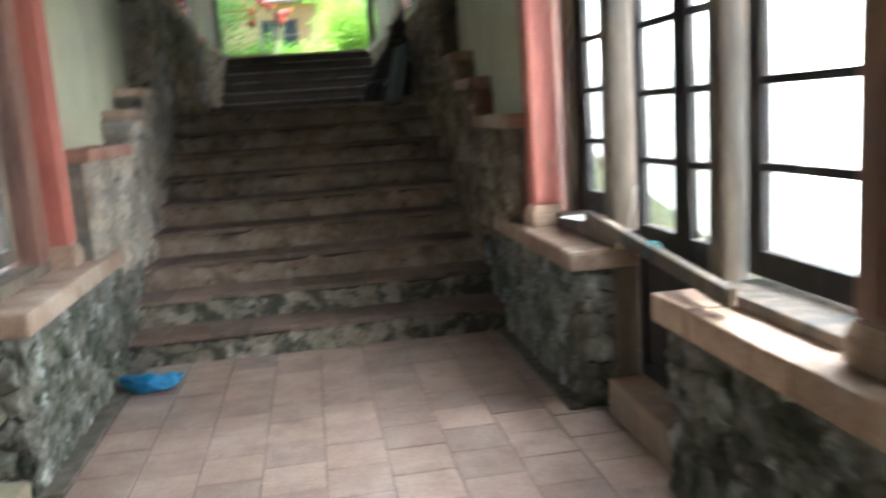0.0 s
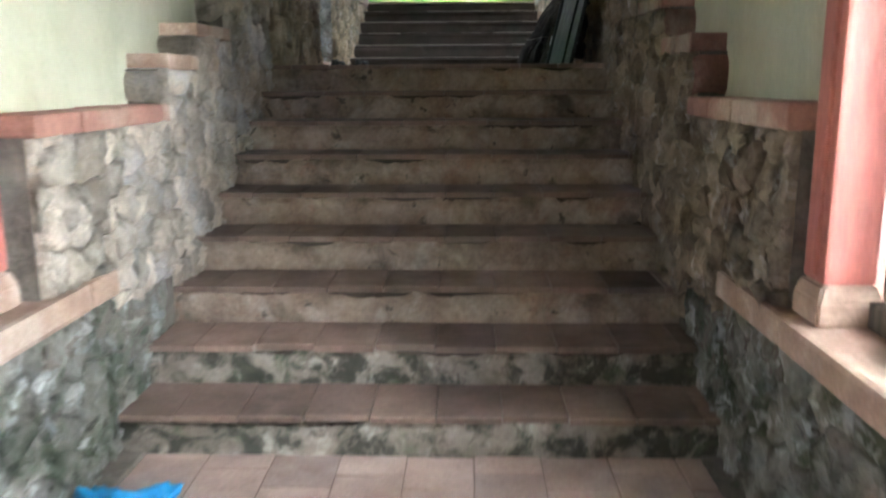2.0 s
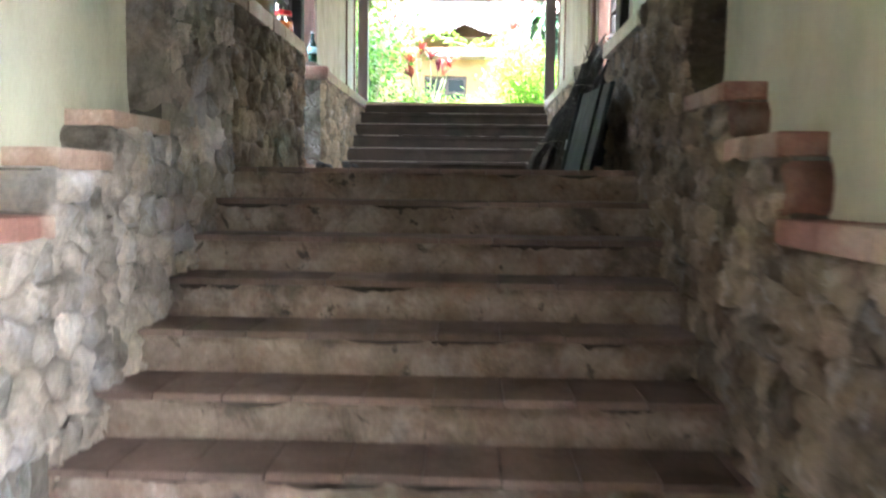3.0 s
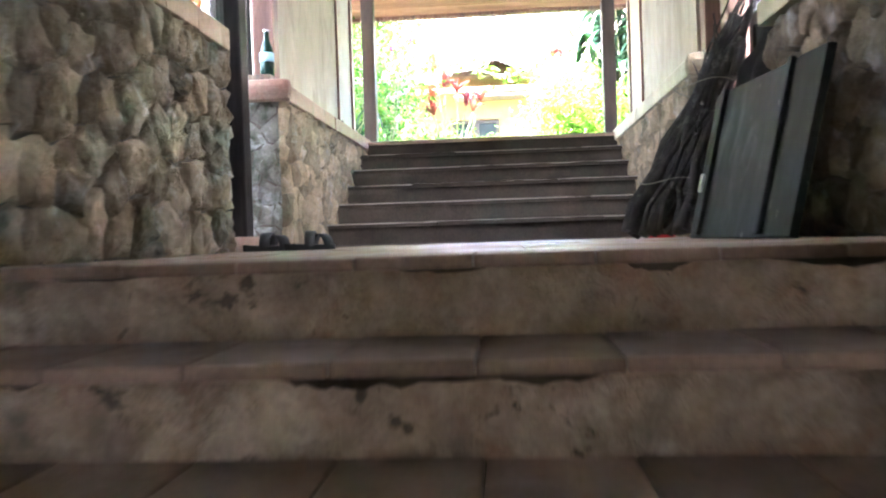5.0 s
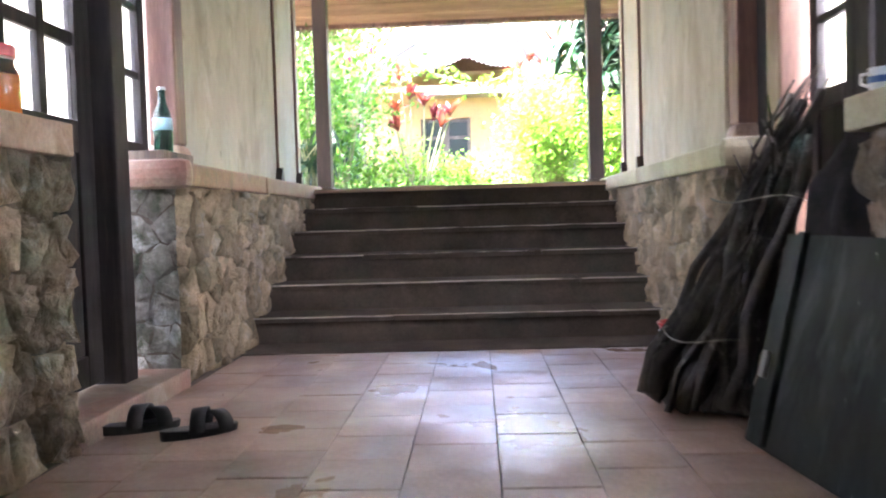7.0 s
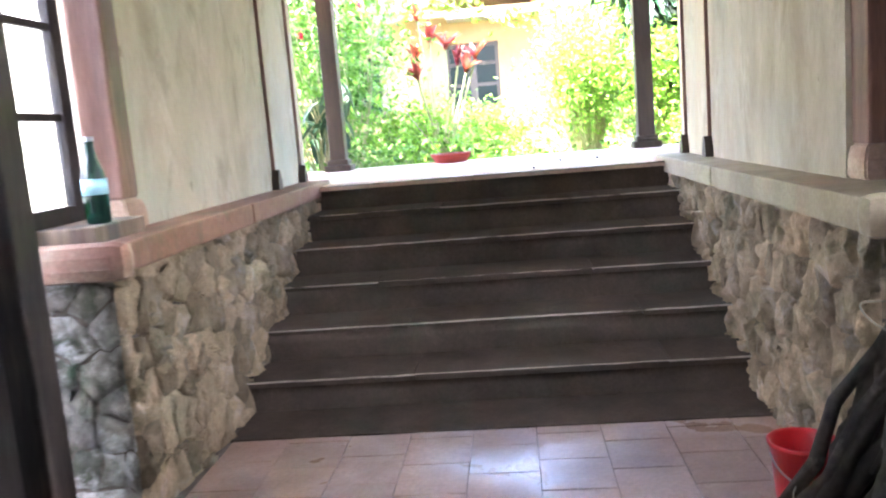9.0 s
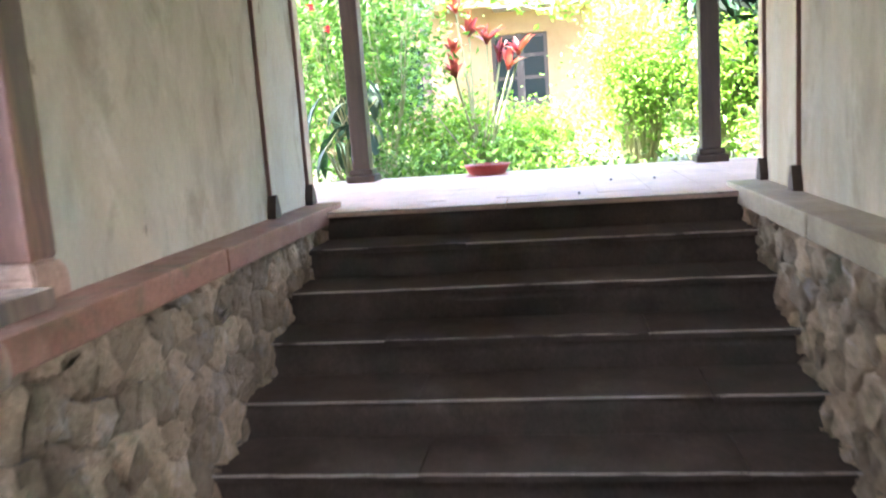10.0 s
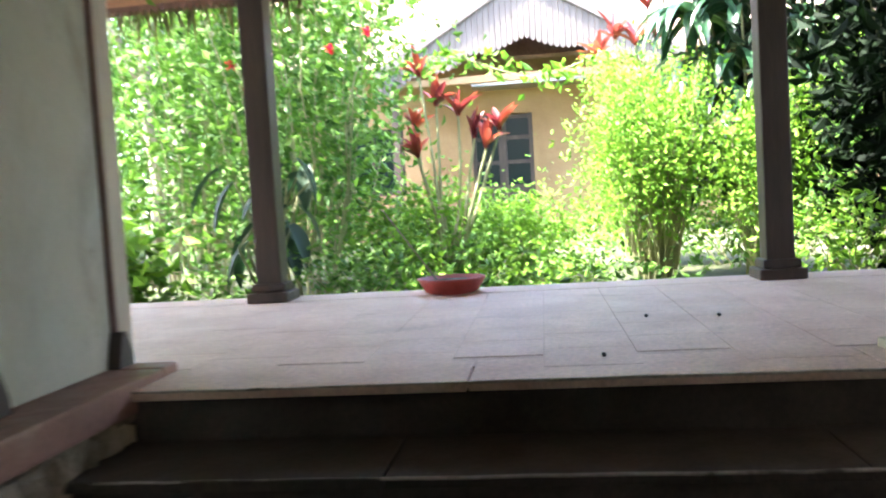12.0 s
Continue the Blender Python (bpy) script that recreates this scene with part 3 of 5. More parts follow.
            raw("stone", vs, fs, material, parent, smooth=rounded)


def stone_wall(name, label, side, face, columns, material, mortar, seed, pitch=(0.19, 0.15), end=None, bulge=0.035, end_material=None):
    """side -1: the wall stands at x < face, +1: at x > face. end: y of a cut end that faces -y."""
    bm = bmesh.new()
    for y0, y1, z0, z1 in columns:
        x0, x1 = sorted((face + side * 0.014, face + side * 0.36))
        box(bm, x0, x1, y0, y1, z0 - 0.25, z1)
    ob = structure(part(name, bm, mortar), label, "wall")
    stone_face(ob, columns, lambda u, v, o: (face - side * o, u, v), *pitch, material, seed, bulge)
    if end is not None:
        z0, z1 = columns[0][2], columns[0][3]
        stone_face(ob, [(0.0, 0.34, z0, z1)], lambda u, v, o: (face + side * (0.01 + u), end - o * 0.6, v), 0.13, 0.12, end_material or material, seed + 1, 0.03)
    return ob


def cap(name, label, side, face, y0, y1, z0, z1, material, seed, over=0.05, back=0.34, rounded=0.012, unit=0.24):
    """A coping of bricks laid across the wall, each a piece of its own."""
    ob = structure(block(name, face + side * 0.01, face + side * back, y0 + 0.01, y1 - 0.01, z0, z1 - 0.012, M_MORTAR), label, "coping")
    rng = random.Random(seed)
    y = y0
    while y < y1 - 0.02:
        b = min(y + unit * rng.uniform(0.85, 1.2), y1)
        if y1 - b < 0.06:
            b = y1
        x0, x1 = sorted((face - side * (over + rng.uniform(-0.004, 0.004)), face + side * back))
        part("coping_brick", box(bmesh.new(), x0, x1, y + 0.001, b - 0.001, z0 - rng.uniform(0, 0.004), z1 + rng.uniform(-0.003, 0.003), rounded), material, ob)
        y = b
    return ob


CAP0, CAP1 = 0.67, 0.77
UP0, UP1 = 2.51, 2.61
stone_wall("wall_low_left", "low mossy rubble stone wall beside the corridor", -1, -1.29, [(3.45, 5.2, 0, CAP0), (5.2, 5.75, 0.05, 0.66)], M_STONE_MOSS, M_MORTAR_MOSS, 11, (0.16, 0.12), 3.45, 0.014)
stone_wall("wall_low_right", "low mossy rubble stone wall beside the corridor", 1, 1.11, [(3.66, 5.2, 0, CAP0), (5.2, 5.75, 0.05, 0.66)], M_STONE_MOSS, M_MORTAR_MOSS, 12, (0.16, 0.12), 3.66, 0.014)
stone_wall("wall_low_right_near", "low mossy rubble stone wall before the door", 1, 1.11, [(0.4, 2.68, 0, CAP0)], M_STONE_MOSS, M_MORTAR_MOSS, 13, (0.17, 0.13), None, 0.014)
stone_wall("wall_stair_left", "stepped whitewashed rubble stone wall along the stairs", -1, XL,
           [(4.7, 5.2, CAP1, 1.3), (5.2, 5.88, 0.6, 1.3), (5.88, 6.32, 0.4, 1.53)], M_STONE_PALE, M_MORTAR, 14, (0.17, 0.13))
stone_wall("wall_stair_left_upper", "tall rubble stone wall beside the stairs", -1, XL,
           [(6.32, 6.93, 0.6, 1.7), (6.93, LAND_Y, 0.9, UP0)], M_STONE_PALE, M_MORTAR, 15, (0.17, 0.14))
stone_wall("wall_stair_right", "stepped rubble stone wall along the stairs", 1, XR,
           [(4.64, 5.2, CAP1, 1.32), (5.2, 5.78, 0.6, 1.32), (5.78, 6.34, 0.4, 1.59)], M_STONE, M_MORTAR, 16, (0.17, 0.13))
stone_wall("wall_stair_right_upper", "tall rubble stone wall beside the stairs", 1, XR,
           [(6.34, 6.92, 0.6, 1.82), (6.92, LAND_Y, 0.9, UP0)], M_STONE, M_MORTAR, 17, (0.17, 0.14))
stone_wall("wall_landing_left", "rubble stone wall of large grey stones on the landing", -1, XL + 0.02, [(LAND_Y, 9.8, LAND_Z, UP0)], M_STONE, M_MORTAR, 18, (0.14, 0.2), None, 0.034)
stone_wall("wall_landing_right", "rubble stone wall of large grey stones on the landing", 1, XR + 0.12, [(LAND_Y, 9.86, LAND_Z, UP0)], M_STONE, M_MORTAR, 19, (0.17, 0.18), None, 0.034)
# Its end face takes darker mossy stone, with the door recess's shade put in.
stone_wall("wall_upper_left", "ochre and mossy rubble stone wall along the upper steps", -1, XL - 0.01, [(10.84, TOP_Y + 0.06, LAND_Z, UP0 - 0.05)], M_STONE_TAN, M_MORTAR, 20, (0.11, 0.16), 10.84, 0.03, M_STONE_MOSS)
stone_wall("wall_upper_right", "ochre rubble stone wall along the upper steps", 1, XR - 0.03, [(10.68, TOP_Y + 0.06, LAND_Z, UP0 - 0.05)], M_STONE_TAN, M_MORTAR, 21, (0.11, 0.16), 10.68, 0.03)

cap("coping_low_left", "worn pale brick coping on the low wall", -1, -1.29, 3.42, 5.2, CAP0, CAP1, M_CAP, 1, 0.06, unit=0.8, rounded=0.02)
cap("coping_low_right", "worn pale brick coping on the low wall", 1, 1.11, 3.62, 5.2, CAP0, CAP1, M_CAP, 2, 0.06, unit=0.8, rounded=0.02)
cap("coping_low_right_near", "worn pale brick coping on the low wall", 1, 1.11, 0.4, 2.71, CAP0, CAP1, M_CAP, 3, 0.06, unit=0.5)
for n, (side, face, rows) in enumerate(((-1, XL, ((4.7, 5.9, 1.3, 1.375), (5.9, 6.33, 1.53, 1.6), (6.33, 6.93, 1.7, 1.765))),
                                        (1, XR, ((4.64, 5.8, 1.32, 1.4), (5.8, 6.35, 1.59, 1.67), (6.35, 6.93, 1.82, 1.89))))):
    for k, (y0, y1, z0, z1) in enumerate(rows):
        cap("coping_stepped", "worn red brick ledge on the stepped stone wall", side, face, y0, y1, z0, z1, M_CAP_RED if k == 0 or n else M_CAP, 10 + n * 4 + k, 0.03, 0.2, 0.01, 0.3)
def ledge_faces(side, face, rows, material):
    """Rounded rough blocks that close the fronts of the stepped ledges."""
    for y, z0, z1 in rows:
        bm = bmesh.new()
        bmesh.ops.create_grid(bm, x_segments=6, y_segments=6, size=0.5)
        bmesh.ops.extrude_face_region(bm, geom=list(bm.faces))
        x0, x1 = sorted((face - side * 0.025, face + side * 0.22))
        for v in bm.verts:
            u, w = v.co.x + 0.5, v.co.y + 0.5
            edge = min(u, 1 - u, w, 1 - w)
            v.co = Vector((x0 + (x1 - x0) * u, y + 0.02 - (0.05 * min(1, edge * 5) + 0.02 * noise.noise((u * 3 + y, w * 3, 1))), z0 + (z1 - z0) * w))
        part("ledge_front", bm, material, structure(empty("trim_ledge", (0, 0, 0)), "rounded rough front of a stepped wall ledge", "trim"), smooth=True)


ledge_faces(-1, XL, ((5.88, 1.37, 1.535), (6.32, 1.595, 1.705), (6.93, 1.76, 2.515)), M_STONE_PALE)
ledge_faces(1, XR, ((5.78, 1.395, 1.595), (6.34, 1.665, 1.825)), M_CAP_RED)
ledge_faces(1, XR, ((6.92, 1.885, 2.515),), M_STONE)
cap("coping_landing_left", "worn orange brick coping on the landing wall", -1, XL + 0.02, 6.93, 9.83, UP0, UP1, M_CAP, 30, 0.03, 0.4, 0.008, 0.3)
cap("coping_landing_right", "worn tan cement coping on the landing wall", 1, XR + 0.12, 6.93, 9.88, UP0, UP1, M_COPING_PALE, 31, 0.06, 0.4, 0.008, 0.9)
cap("coping_upper_left", "dusty red cement coping along the upper steps", -1, XL - 0.01, 10.82, 13.97, UP0 - 0.05, UP1 - 0.05, M_COPING_RED, 32, 0.04, 0.36, 0.01, 1.6)
cap("coping_upper_right", "dusty pale cement coping along the upper steps", 1, XR - 0.03, 10.66, 13.97, UP0 - 0.05, UP1 - 0.05, M_COPING_PALE, 33, 0.04, 0.36, 0.01, 1.7)
for name, label, x0, x1, y0, material in (("coping_end", "dark red rounded cement end of the coping", -1.62, -1.2, 10.76, M_CAP_DARK), ("coping_end", "pale rounded cement end of the coping", 1.0, 1.4, 10.6, M_COPING_PALE)):
    structure(block(name, x0, x1, y0, y0 + 0.1, UP0 - 0.065, UP1 - 0.035, material, None, "", 0.045), label, "coping")
for side, x0, x1, y0 in ((-1, -1.29, -1.19, 3.4), (1, 1.03, 1.11, 3.64)):
    structure(block("baseboard", x0, x1, y0, NOSE1, -0.012, 0.018, M_MORTAR, None, "", 0.006), "narrow cement skirting at the foot of the wall", "skirting")

# ---------------------------------------------------------------- plaster walls and ceilings
CEIL_LOW, CEIL_UP = 3.0, 5.3
for side, face, name, m in ((-1, PL, "wall_plaster_left", M_PLASTER_GREEN), (1, PR, "wall_plaster_right", M_PLASTER_GREEN)):
    x0, x1 = sorted((face, face + side * 0.3))
    wall = part(name, box(bmesh.new(), x0, x1, 4.66, 6.93, 1.3, CEIL_UP), m)
    split = 8.6 if side < 0 else 9.05
    part("wall_section", box(bmesh.new(), x0, x1, 6.93, split, UP1 - 0.05, CEIL_UP), m, wall)
    part("lintel", box(bmesh.new(), x0, x1, split, 11.35, 4.35, CEIL_UP), m, wall)
    structure(wall, "stained greenish limewashed plaster wall above stone", "wall")
    bm = bmesh.new()
    box(bm, x0, x1, 11.4 if side < 0 else 11.3, WALL_END, UP1 - 0.09, CEIL_UP)
    structure(part(name + "_upper", bm, M_PLASTER_BLUE), "stained pale green and blue limewashed plaster wall", "wall")
    # lintel and rear part of the lower corridor
    bm = bmesh.new()
    box(bm, x0, x1, -4.0, 4.66, 2.4, CEIL_LOW)
    box(bm, x0, x1, -4.0, 1.62 if side > 0 else 2.2, CAP1 if side > 0 else -0.2, 2.4)
    structure(part(name + "_lower", bm, m), "limewashed plaster wall of the lower corridor", "wall")
# Unseen rear wall, added to keep daylight from coming in behind.
bm = bmesh.new()
box(bm, -1.8, 1.8, -2.4, -2.2, -0.2, CEIL_LOW)
structure(part("wall_rear", bm, M_PLASTER_GREEN), "plain unseen wall added to close the corridor's rear against daylight", "wall")
structure(block("ceiling", -1.8, 1.8, -4.2, 4.9, CEIL_LOW, CEIL_LOW + 0.15, M_CEIL), "plain ceiling of the lower corridor", "ceiling")
structure(block("ceiling_upper", -1.8, 1.6, 4.9, WALL_END, CEIL_UP, CEIL_UP + 0.15, M_CEIL), "plain ceiling over the stairs", "ceiling")
structure(block("wall_over_corridor", -1.8, 1.6, 4.9, 5.05, CEIL_LOW, CEIL_UP, M_PLASTER_GREEN), "plaster wall between the two ceilings", "wall")
# Unseen wall, added so no sun leaks in between ceiling and roof.
structure(block("wall_over_terrace", -7.0, 7.0, 13.8, WALL_END - 0.03, CEIL_UP + 0.15, 6.62, M_PLASTER_BLUE), "unseen limewashed wall added to block sun under the terrace roof", "wall")
# house front to both sides of the passage
structure(block("wall_front_left", -7.0, PL - 0.3, WALL_END - 0.25, WALL_END - 0.02, 1.9, CEIL_UP, M_PLASTER_BLUE), "limewashed house front along the terrace", "wall")
structure(block("wall_front_right", PR + 0.3, 7.0, WALL_END - 0.25, WALL_END - 0.02, 1.9, CEIL_UP, M_PLASTER_BLUE), "limewashed house front along the terrace", "wall")


def batten(side, face, y, z0, z1, wide, material):
    """A limewashed timber strip on the plaster, with a dark edge bead and a small dark wedge foot."""
    ob = structure(empty("trim_batten", (face, y, z0)), "limewashed timber strip with a dark bead and wedge foot", "trim")
    def add(name, out, y0, y1, za, zb, m, bevel=0.003):
        x0, x1 = sorted((-side * out, side * 0.02))
        return part(name, box(bmesh.new(), x0, x1, y0, y1, za, zb, bevel), m, ob)
    add("strip", 0.014, 0.006, wide, 0.004, z1 - z0, material)
    add("bead", 0.02, -0.008, 0.006, 0.09, z1 - z0, M_WOOD_BROWN)
    vs = [(-side * o, yy, zz) for o in (0.045, -0.01) for yy, zz in ((-0.045, 0), (0.05, 0), (0.045, 0.045), (0.012, 0.12), (-0.012, 0.12), (-0.035, 0.05))]
    fs = [(0, 1, 2, 3, 4, 5), (11, 10, 9, 8, 7, 6)] + [(i, i + 6, (i + 1) % 6 + 6, (i + 1) % 6) for i in range(6)]
    bm = bmesh.new()
    bv = [bm.verts.new(v) for v in vs]
    for f in fs:
        bm.faces.new([bv[i] for i in f])
    bmesh.ops.recalc_face_normals(bm, faces=bm.faces)
    part("foot", bm, M_COLUMN, ob, "dark brown wedge foot")
    return ob


for side, face in ((-1, PL), (1, PR)):
    batten(side, face, 13.25, UP1 - 0.05, CEIL_UP, 0.5, M_PLASTER_BLUE)
    batten(side, face, 13.9, TOP_Z + 0.03, CEIL_UP, 0.11, M_STRIP)


# ---------------------------------------------------------------- posts, doors and windows
def post(name, label, side, x, y, z0, z1, size, material, foot=True, ridge=False):
    """A square wooden post; ridge: with a raised rib on the sides, foot: on a bevelled block."""
    ob = tagged(empty(name, (x, y, z0)), label, "post", "", "structure")
    h = size / 2
    b = 0.12 if foot else 0.0
    bm = bmesh.new()
    box(bm, -h, h, -h, h, b, z1 - z0, 0.012)
    part("shaft", bm, material, ob)
    if ridge:
        bm = bmesh.new()
        box(bm, -h - 0.012, h + 0.012, -h * 0.45, h * 0.45, b + 0.02, z1 - z0, 0.008)
        part("rib", bm, material, ob)
    if foot:
        bm = rev(bmesh.new(), [(0, 0), (h * 1.75, 0), (h * 1.75, b * 0.6), (h * 1.45, b), (0, b)], n=4, m=pose(0, 0, 0, 0, 0, 45))
        bmesh.ops.bevel(bm, geom=list(bm.edges), offset=0.008, segments=2, affect="EDGES")
        part("foot", bm, M_CAP, ob, "worn stone foot")
    return ob


def sash(name, label, side, x, y0, y1, z0, z1, cols, rows, panel=0.0, material=M_WOOD_DARK, colours=(), solid=(), stile=0.07, bar=0.028, category="window"):
    """A glazed leaf in the plane x: stiles, rails, glazing bars and panes, with a solid panel below."""
    ob = structure(empty(name, (x, (y0 + y1) / 2, z0)), label, category)
    w, h, t = y1 - y0, z1 - z0, 0.022
    def add(nm, a, b, c, d, m=material, thick=t, bevel=0.005):
        return part(nm, box(bmesh.new(), -thick, thick, a - w / 2, b - w / 2, c, d, bevel), m, ob)
    add("stile", 0, stile, 0, h)
    add("stile", w - stile, w, 0, h)
    add("rail", stile, w - stile, 0, stile)
    add("rail", stile, w - stile, h - stile, h)
    base = stile
    if panel:
        add("rail", stile, w - stile, panel - stile, panel)
        add("panel", stile, w - stile, stile, panel - stile, thick=0.009)
        base = panel
    gw, gh = (w - 2 * stile) / cols, (h - stile - base) / rows
    for i in range(1, cols):
        add("glazing_bar", stile + gw * i - bar / 2, stile + gw * i + bar / 2, base, h - stile, thick=t * 0.8)
    for j in range(1, rows):
        add("glazing_bar", stile, w - stile, base + gh * j - bar / 2, base + gh * j + bar / 2, thick=t * 0.7)
    for i in range(cols):
        for j in range(rows):
            g = M_CYAN if (i, j) in colours else material if (i, j) in solid else M_GLASS
            p = add("pane", stile + gw * i, stile + gw * (i + 1), base + gh * j, base + gh * (j + 1), g, 0.002, 0)
            p.visible_shadow = False
    return ob


WXR, WXL = 1.4, -1.55
LT = 2.4
# lower corridor, right: post, sidelight, post, door, post, sidelight, post
post("post_red", "red painted wooden post on a stone foot", 1, 1.2, 4.53, CAP1, LT, 0.15, M_POST_RED, True, True)
post("post_weathered", "weathered grey wooden door post", 1, 1.33, 3.69, 0.0, LT, 0.12, M_WOOD_OLD, False)
post("post_weathered", "weathered grey wooden door post", 1, 1.36, 2.74, 0.0, LT, 0.11, M_WOOD_OLD, False)
post("post_pink", "faded pink painted wooden post on a stone foot", 1, 1.24, 1.72, CAP1, LT, 0.15, M_WOOD_BROWN, True, True)
sash("window_1", "dark wooden window with small panes", 1, WXR, 3.7, 4.39, 0.86, LT, 2, 5, stile=0.115)
sash("door_1", "dark wooden glazed double door leaf, closed", 1, WXR - 0.01, 2.82, 3.13, 0.16, LT, 1, 5, 0.72, category="door")
sash("door_2", "dark wooden glazed double door leaf, closed", 1, WXR - 0.01, 3.134, 3.6, 0.16, LT, 1, 5, 0.72, category="door")
sash("window_2", "dark wooden window with large panes", 1, WXR, 1.84, 2.65, 0.82, LT, 1, 5, stile=0.09)
structure(block("window_sill", 1.25, 1.5, 3.56, 4.44, CAP1, 0.85, M_WOOD_OLD, None, "", 0.01), "weathered wooden window sill", "sill")
structure(block("window_sill_near", 1.2, 1.5, 1.9, 2.6, CAP1, 0.81, M_WOOD_OLD, None, "", 0.01), "weathered wooden window sill", "sill")
structure(block("step", 1.19, 1.6, 2.62, 3.56, -0.05, 0.17, M_CAP_DARK, None, "", 0.015), "worn cement door step", "step")
post("post_weathered_reveal", "pale weathered wooden window frame post", 1, 1.38, 4.45, 0.83, LT, 0.12, M_WOOD_OLD, False)
# Added strips that hide plaster ends turned too bright by the window light.
structure(block("trim_jamb", PR + 0.002, PR + 0.29, 4.612, 4.656, CAP1, LT, M_WOOD_BROWN, None, "", 0.004), "brown wooden strip added over the plaster end in the window reveal", "trim")
structure(block("trim_jamb", PL - 0.29, PL - 0.002, 4.644, 4.656, CAP1, LT, M_WOOD_BROWN, None, "", 0.003), "brown wooden strip added over the plaster end in the window reveal", "trim")
# lower corridor, left
post("post_red", "red painted wooden post on a stone foot", -1, -1.42, 4.56, CAP1, LT, 0.16, M_POST_RED, True, True)
post("post_weathered", "dark brown wooden door post", -1, -1.5, 3.37, 0.0, LT, 0.12, M_WOOD_DARK, False)
post("post_brown_reveal", "brown wooden window frame post", -1, -1.53, 4.41, CAP1, LT, 0.19, M_WOOD_BROWN, False)
sash("window_3", "weathered wooden window with small panes", -1, WXL, 3.5, 4.3, 0.86, LT, 3, 5, material=M_WOOD_OLD)
structure(block("window_sill_left", -1.65, -1.43, 3.46, 4.44, CAP1, 0.83, M_WOOD_OLD, None, "", 0.01), "weathered wooden window sill", "sill")
door = structure(empty("door_3", (-1.5, 2.75, 0.12)), "old plank door of weathered wood, closed", "door")
for i in range(6):
    part("plank", box(bmesh.new(), -0.02, 0.02, -0.54 + i * 0.18 + 0.003, -0.54 + (i + 1) * 0.18 - 0.003, 0, 2.25, 0.004), M_WOOD_OLD, door)
structure(block("step_left", -1.8, -1.3, 2.1, 3.4, -0.05, 0.1, M_COPING_PALE, None, "", 0.02), "worn pale cement door sill", "step")
structure(block("wall_infill_left", -1.75, -1.56, 3.42, 4.66, -0.2, CAP1, M_MORTAR_MOSS), "mossy wall core below the window", "wall")
structure(block("wall_infill_right", 1.47, 1.7, 3.56, 4.66, -0.2, CAP1, M_MORTAR_MOSS), "mossy wall core below the window", "wall")
structure(block("wall_infill_near", 1.47, 1.7, 0.2, 2.6, -0.2, CAP1, M_MORTAR_MOSS), "mossy wall core below the window", "wall")

# landing, left: window, post, door, post, narrow light, post
UT = 4.35
post("post_brown", "brown painted wooden post on the coping", -1, -1.5, 11.35, UP1 - 0.05, UT, 0.14, M_WOOD_BROWN, True)
post("post_door", "dark brown wooden door post", -1, -1.46, 10.57, LAND_Z, UT, 0.13, M_WOOD_DARK, False)
post("post_door_dark", "dark wooden door post", -1, -1.53, 9.71, LAND_Z, UT, 0.14, M_WOOD_DARK, False)
post("post_window", "weathered wooden window post", -1, -1.5, 9.2, UP1, UT, 0.1, M_WOOD_OLD, False)
sash("window_4", "dark wooden narrow side window", -1, -1.58, 10.66, 11.24, UP1, UT, 1, 5)
sash("door_4", "black painted glazed door with solid lower panel, closed", -1, -1.5, 9.8, 10.5, LAND_Z + 0.09, UT, 2, 5, 1.02, stile=0.12, bar=0.05, category="door")
sash("window_5", "dark wooden window with small panes behind jars", -1, -1.58, 9.26, 9.62, UP1 + 0.005, UT, 2, 5)
sash("window_6", "dark wooden window with small panes", -1, -1.58, 8.6, 9.15, UP1 + 0.005, UT, 2, 5)
structure(block("step_landing_left", -1.75, -1.25, 9.73, 10.84, LAND_Z - 0.1, LAND_Z + 0.075, M_CAP_DARK, None, "", 0.012), "worn cement door threshold", "step")
structure(block("window_sill_narrow", -1.62, -1.34, 10.87, 11.24, UP1 - 0.06, UP1 + 0.01, M_WOOD_OLD, None, "", 0.006), "weathered wooden sill of the narrow window", "sill")
structure(block("wall_infill_landing_left", -1.8, -1.57, 10.66, 11.4, 1.2, UP1, M_MORTAR), "rough wall core", "wall")
# landing, right
post("post_brown", "brown painted wooden post on the coping", 1, 1.31, 11.24, UP1 - 0.05, UT, 0.14, M_WOOD_BROWN, True)
post("post_door", "pale brown wooden door post", 1, 1.28, 10.62, LAND_Z, UT, 0.15, M_WOOD_BROWN, False)
post("post_door_dark", "dark wooden door post", 1, 1.31, 9.73, LAND_Z, UT, 0.14, M_WOOD_DARK, False)
post("post_pink", "faded pink-brown wooden post on the coping", 1, 1.29, 9.12, UP1, UT, 0.14, M_WOOD_BROWN, False)
structure(block("wall_panel", 1.33, 1.37, 10.66, 11.2, 1.4, UT, M_WOOD_DARK), "dark wooden side panel beside the door", "panel")
sash("door_5", "dark glazed door leaf with clear panes, closed", 1, 1.32, 10.13, 10.5, LAND_Z + 0.09, UT, 1, 6, 1.04, stile=0.07, category="door")
sash("door_6", "dark glazed door leaf with turquoise panes, closed", 1, 1.32, 9.82, 10.128, LAND_Z + 0.09, UT, 1, 6, 1.04, colours=((0, 1), (0, 2), (0, 4)), solid=((0, 0), (0, 3)), stile=0.1, category="door")
sash("window_8", "dark wooden narrow side window", 1, 1.33, 9.2, 9.66, UP1 + 0.005, UT, 1, 5, stile=0.16)
structure(block("step_landing_right", 1.1, 1.6, 9.87, 10.66, LAND_Z - 0.1, LAND_Z + 0.075, M_CAP_DARK, None, "", 0.012), "worn cement door threshold", "step")

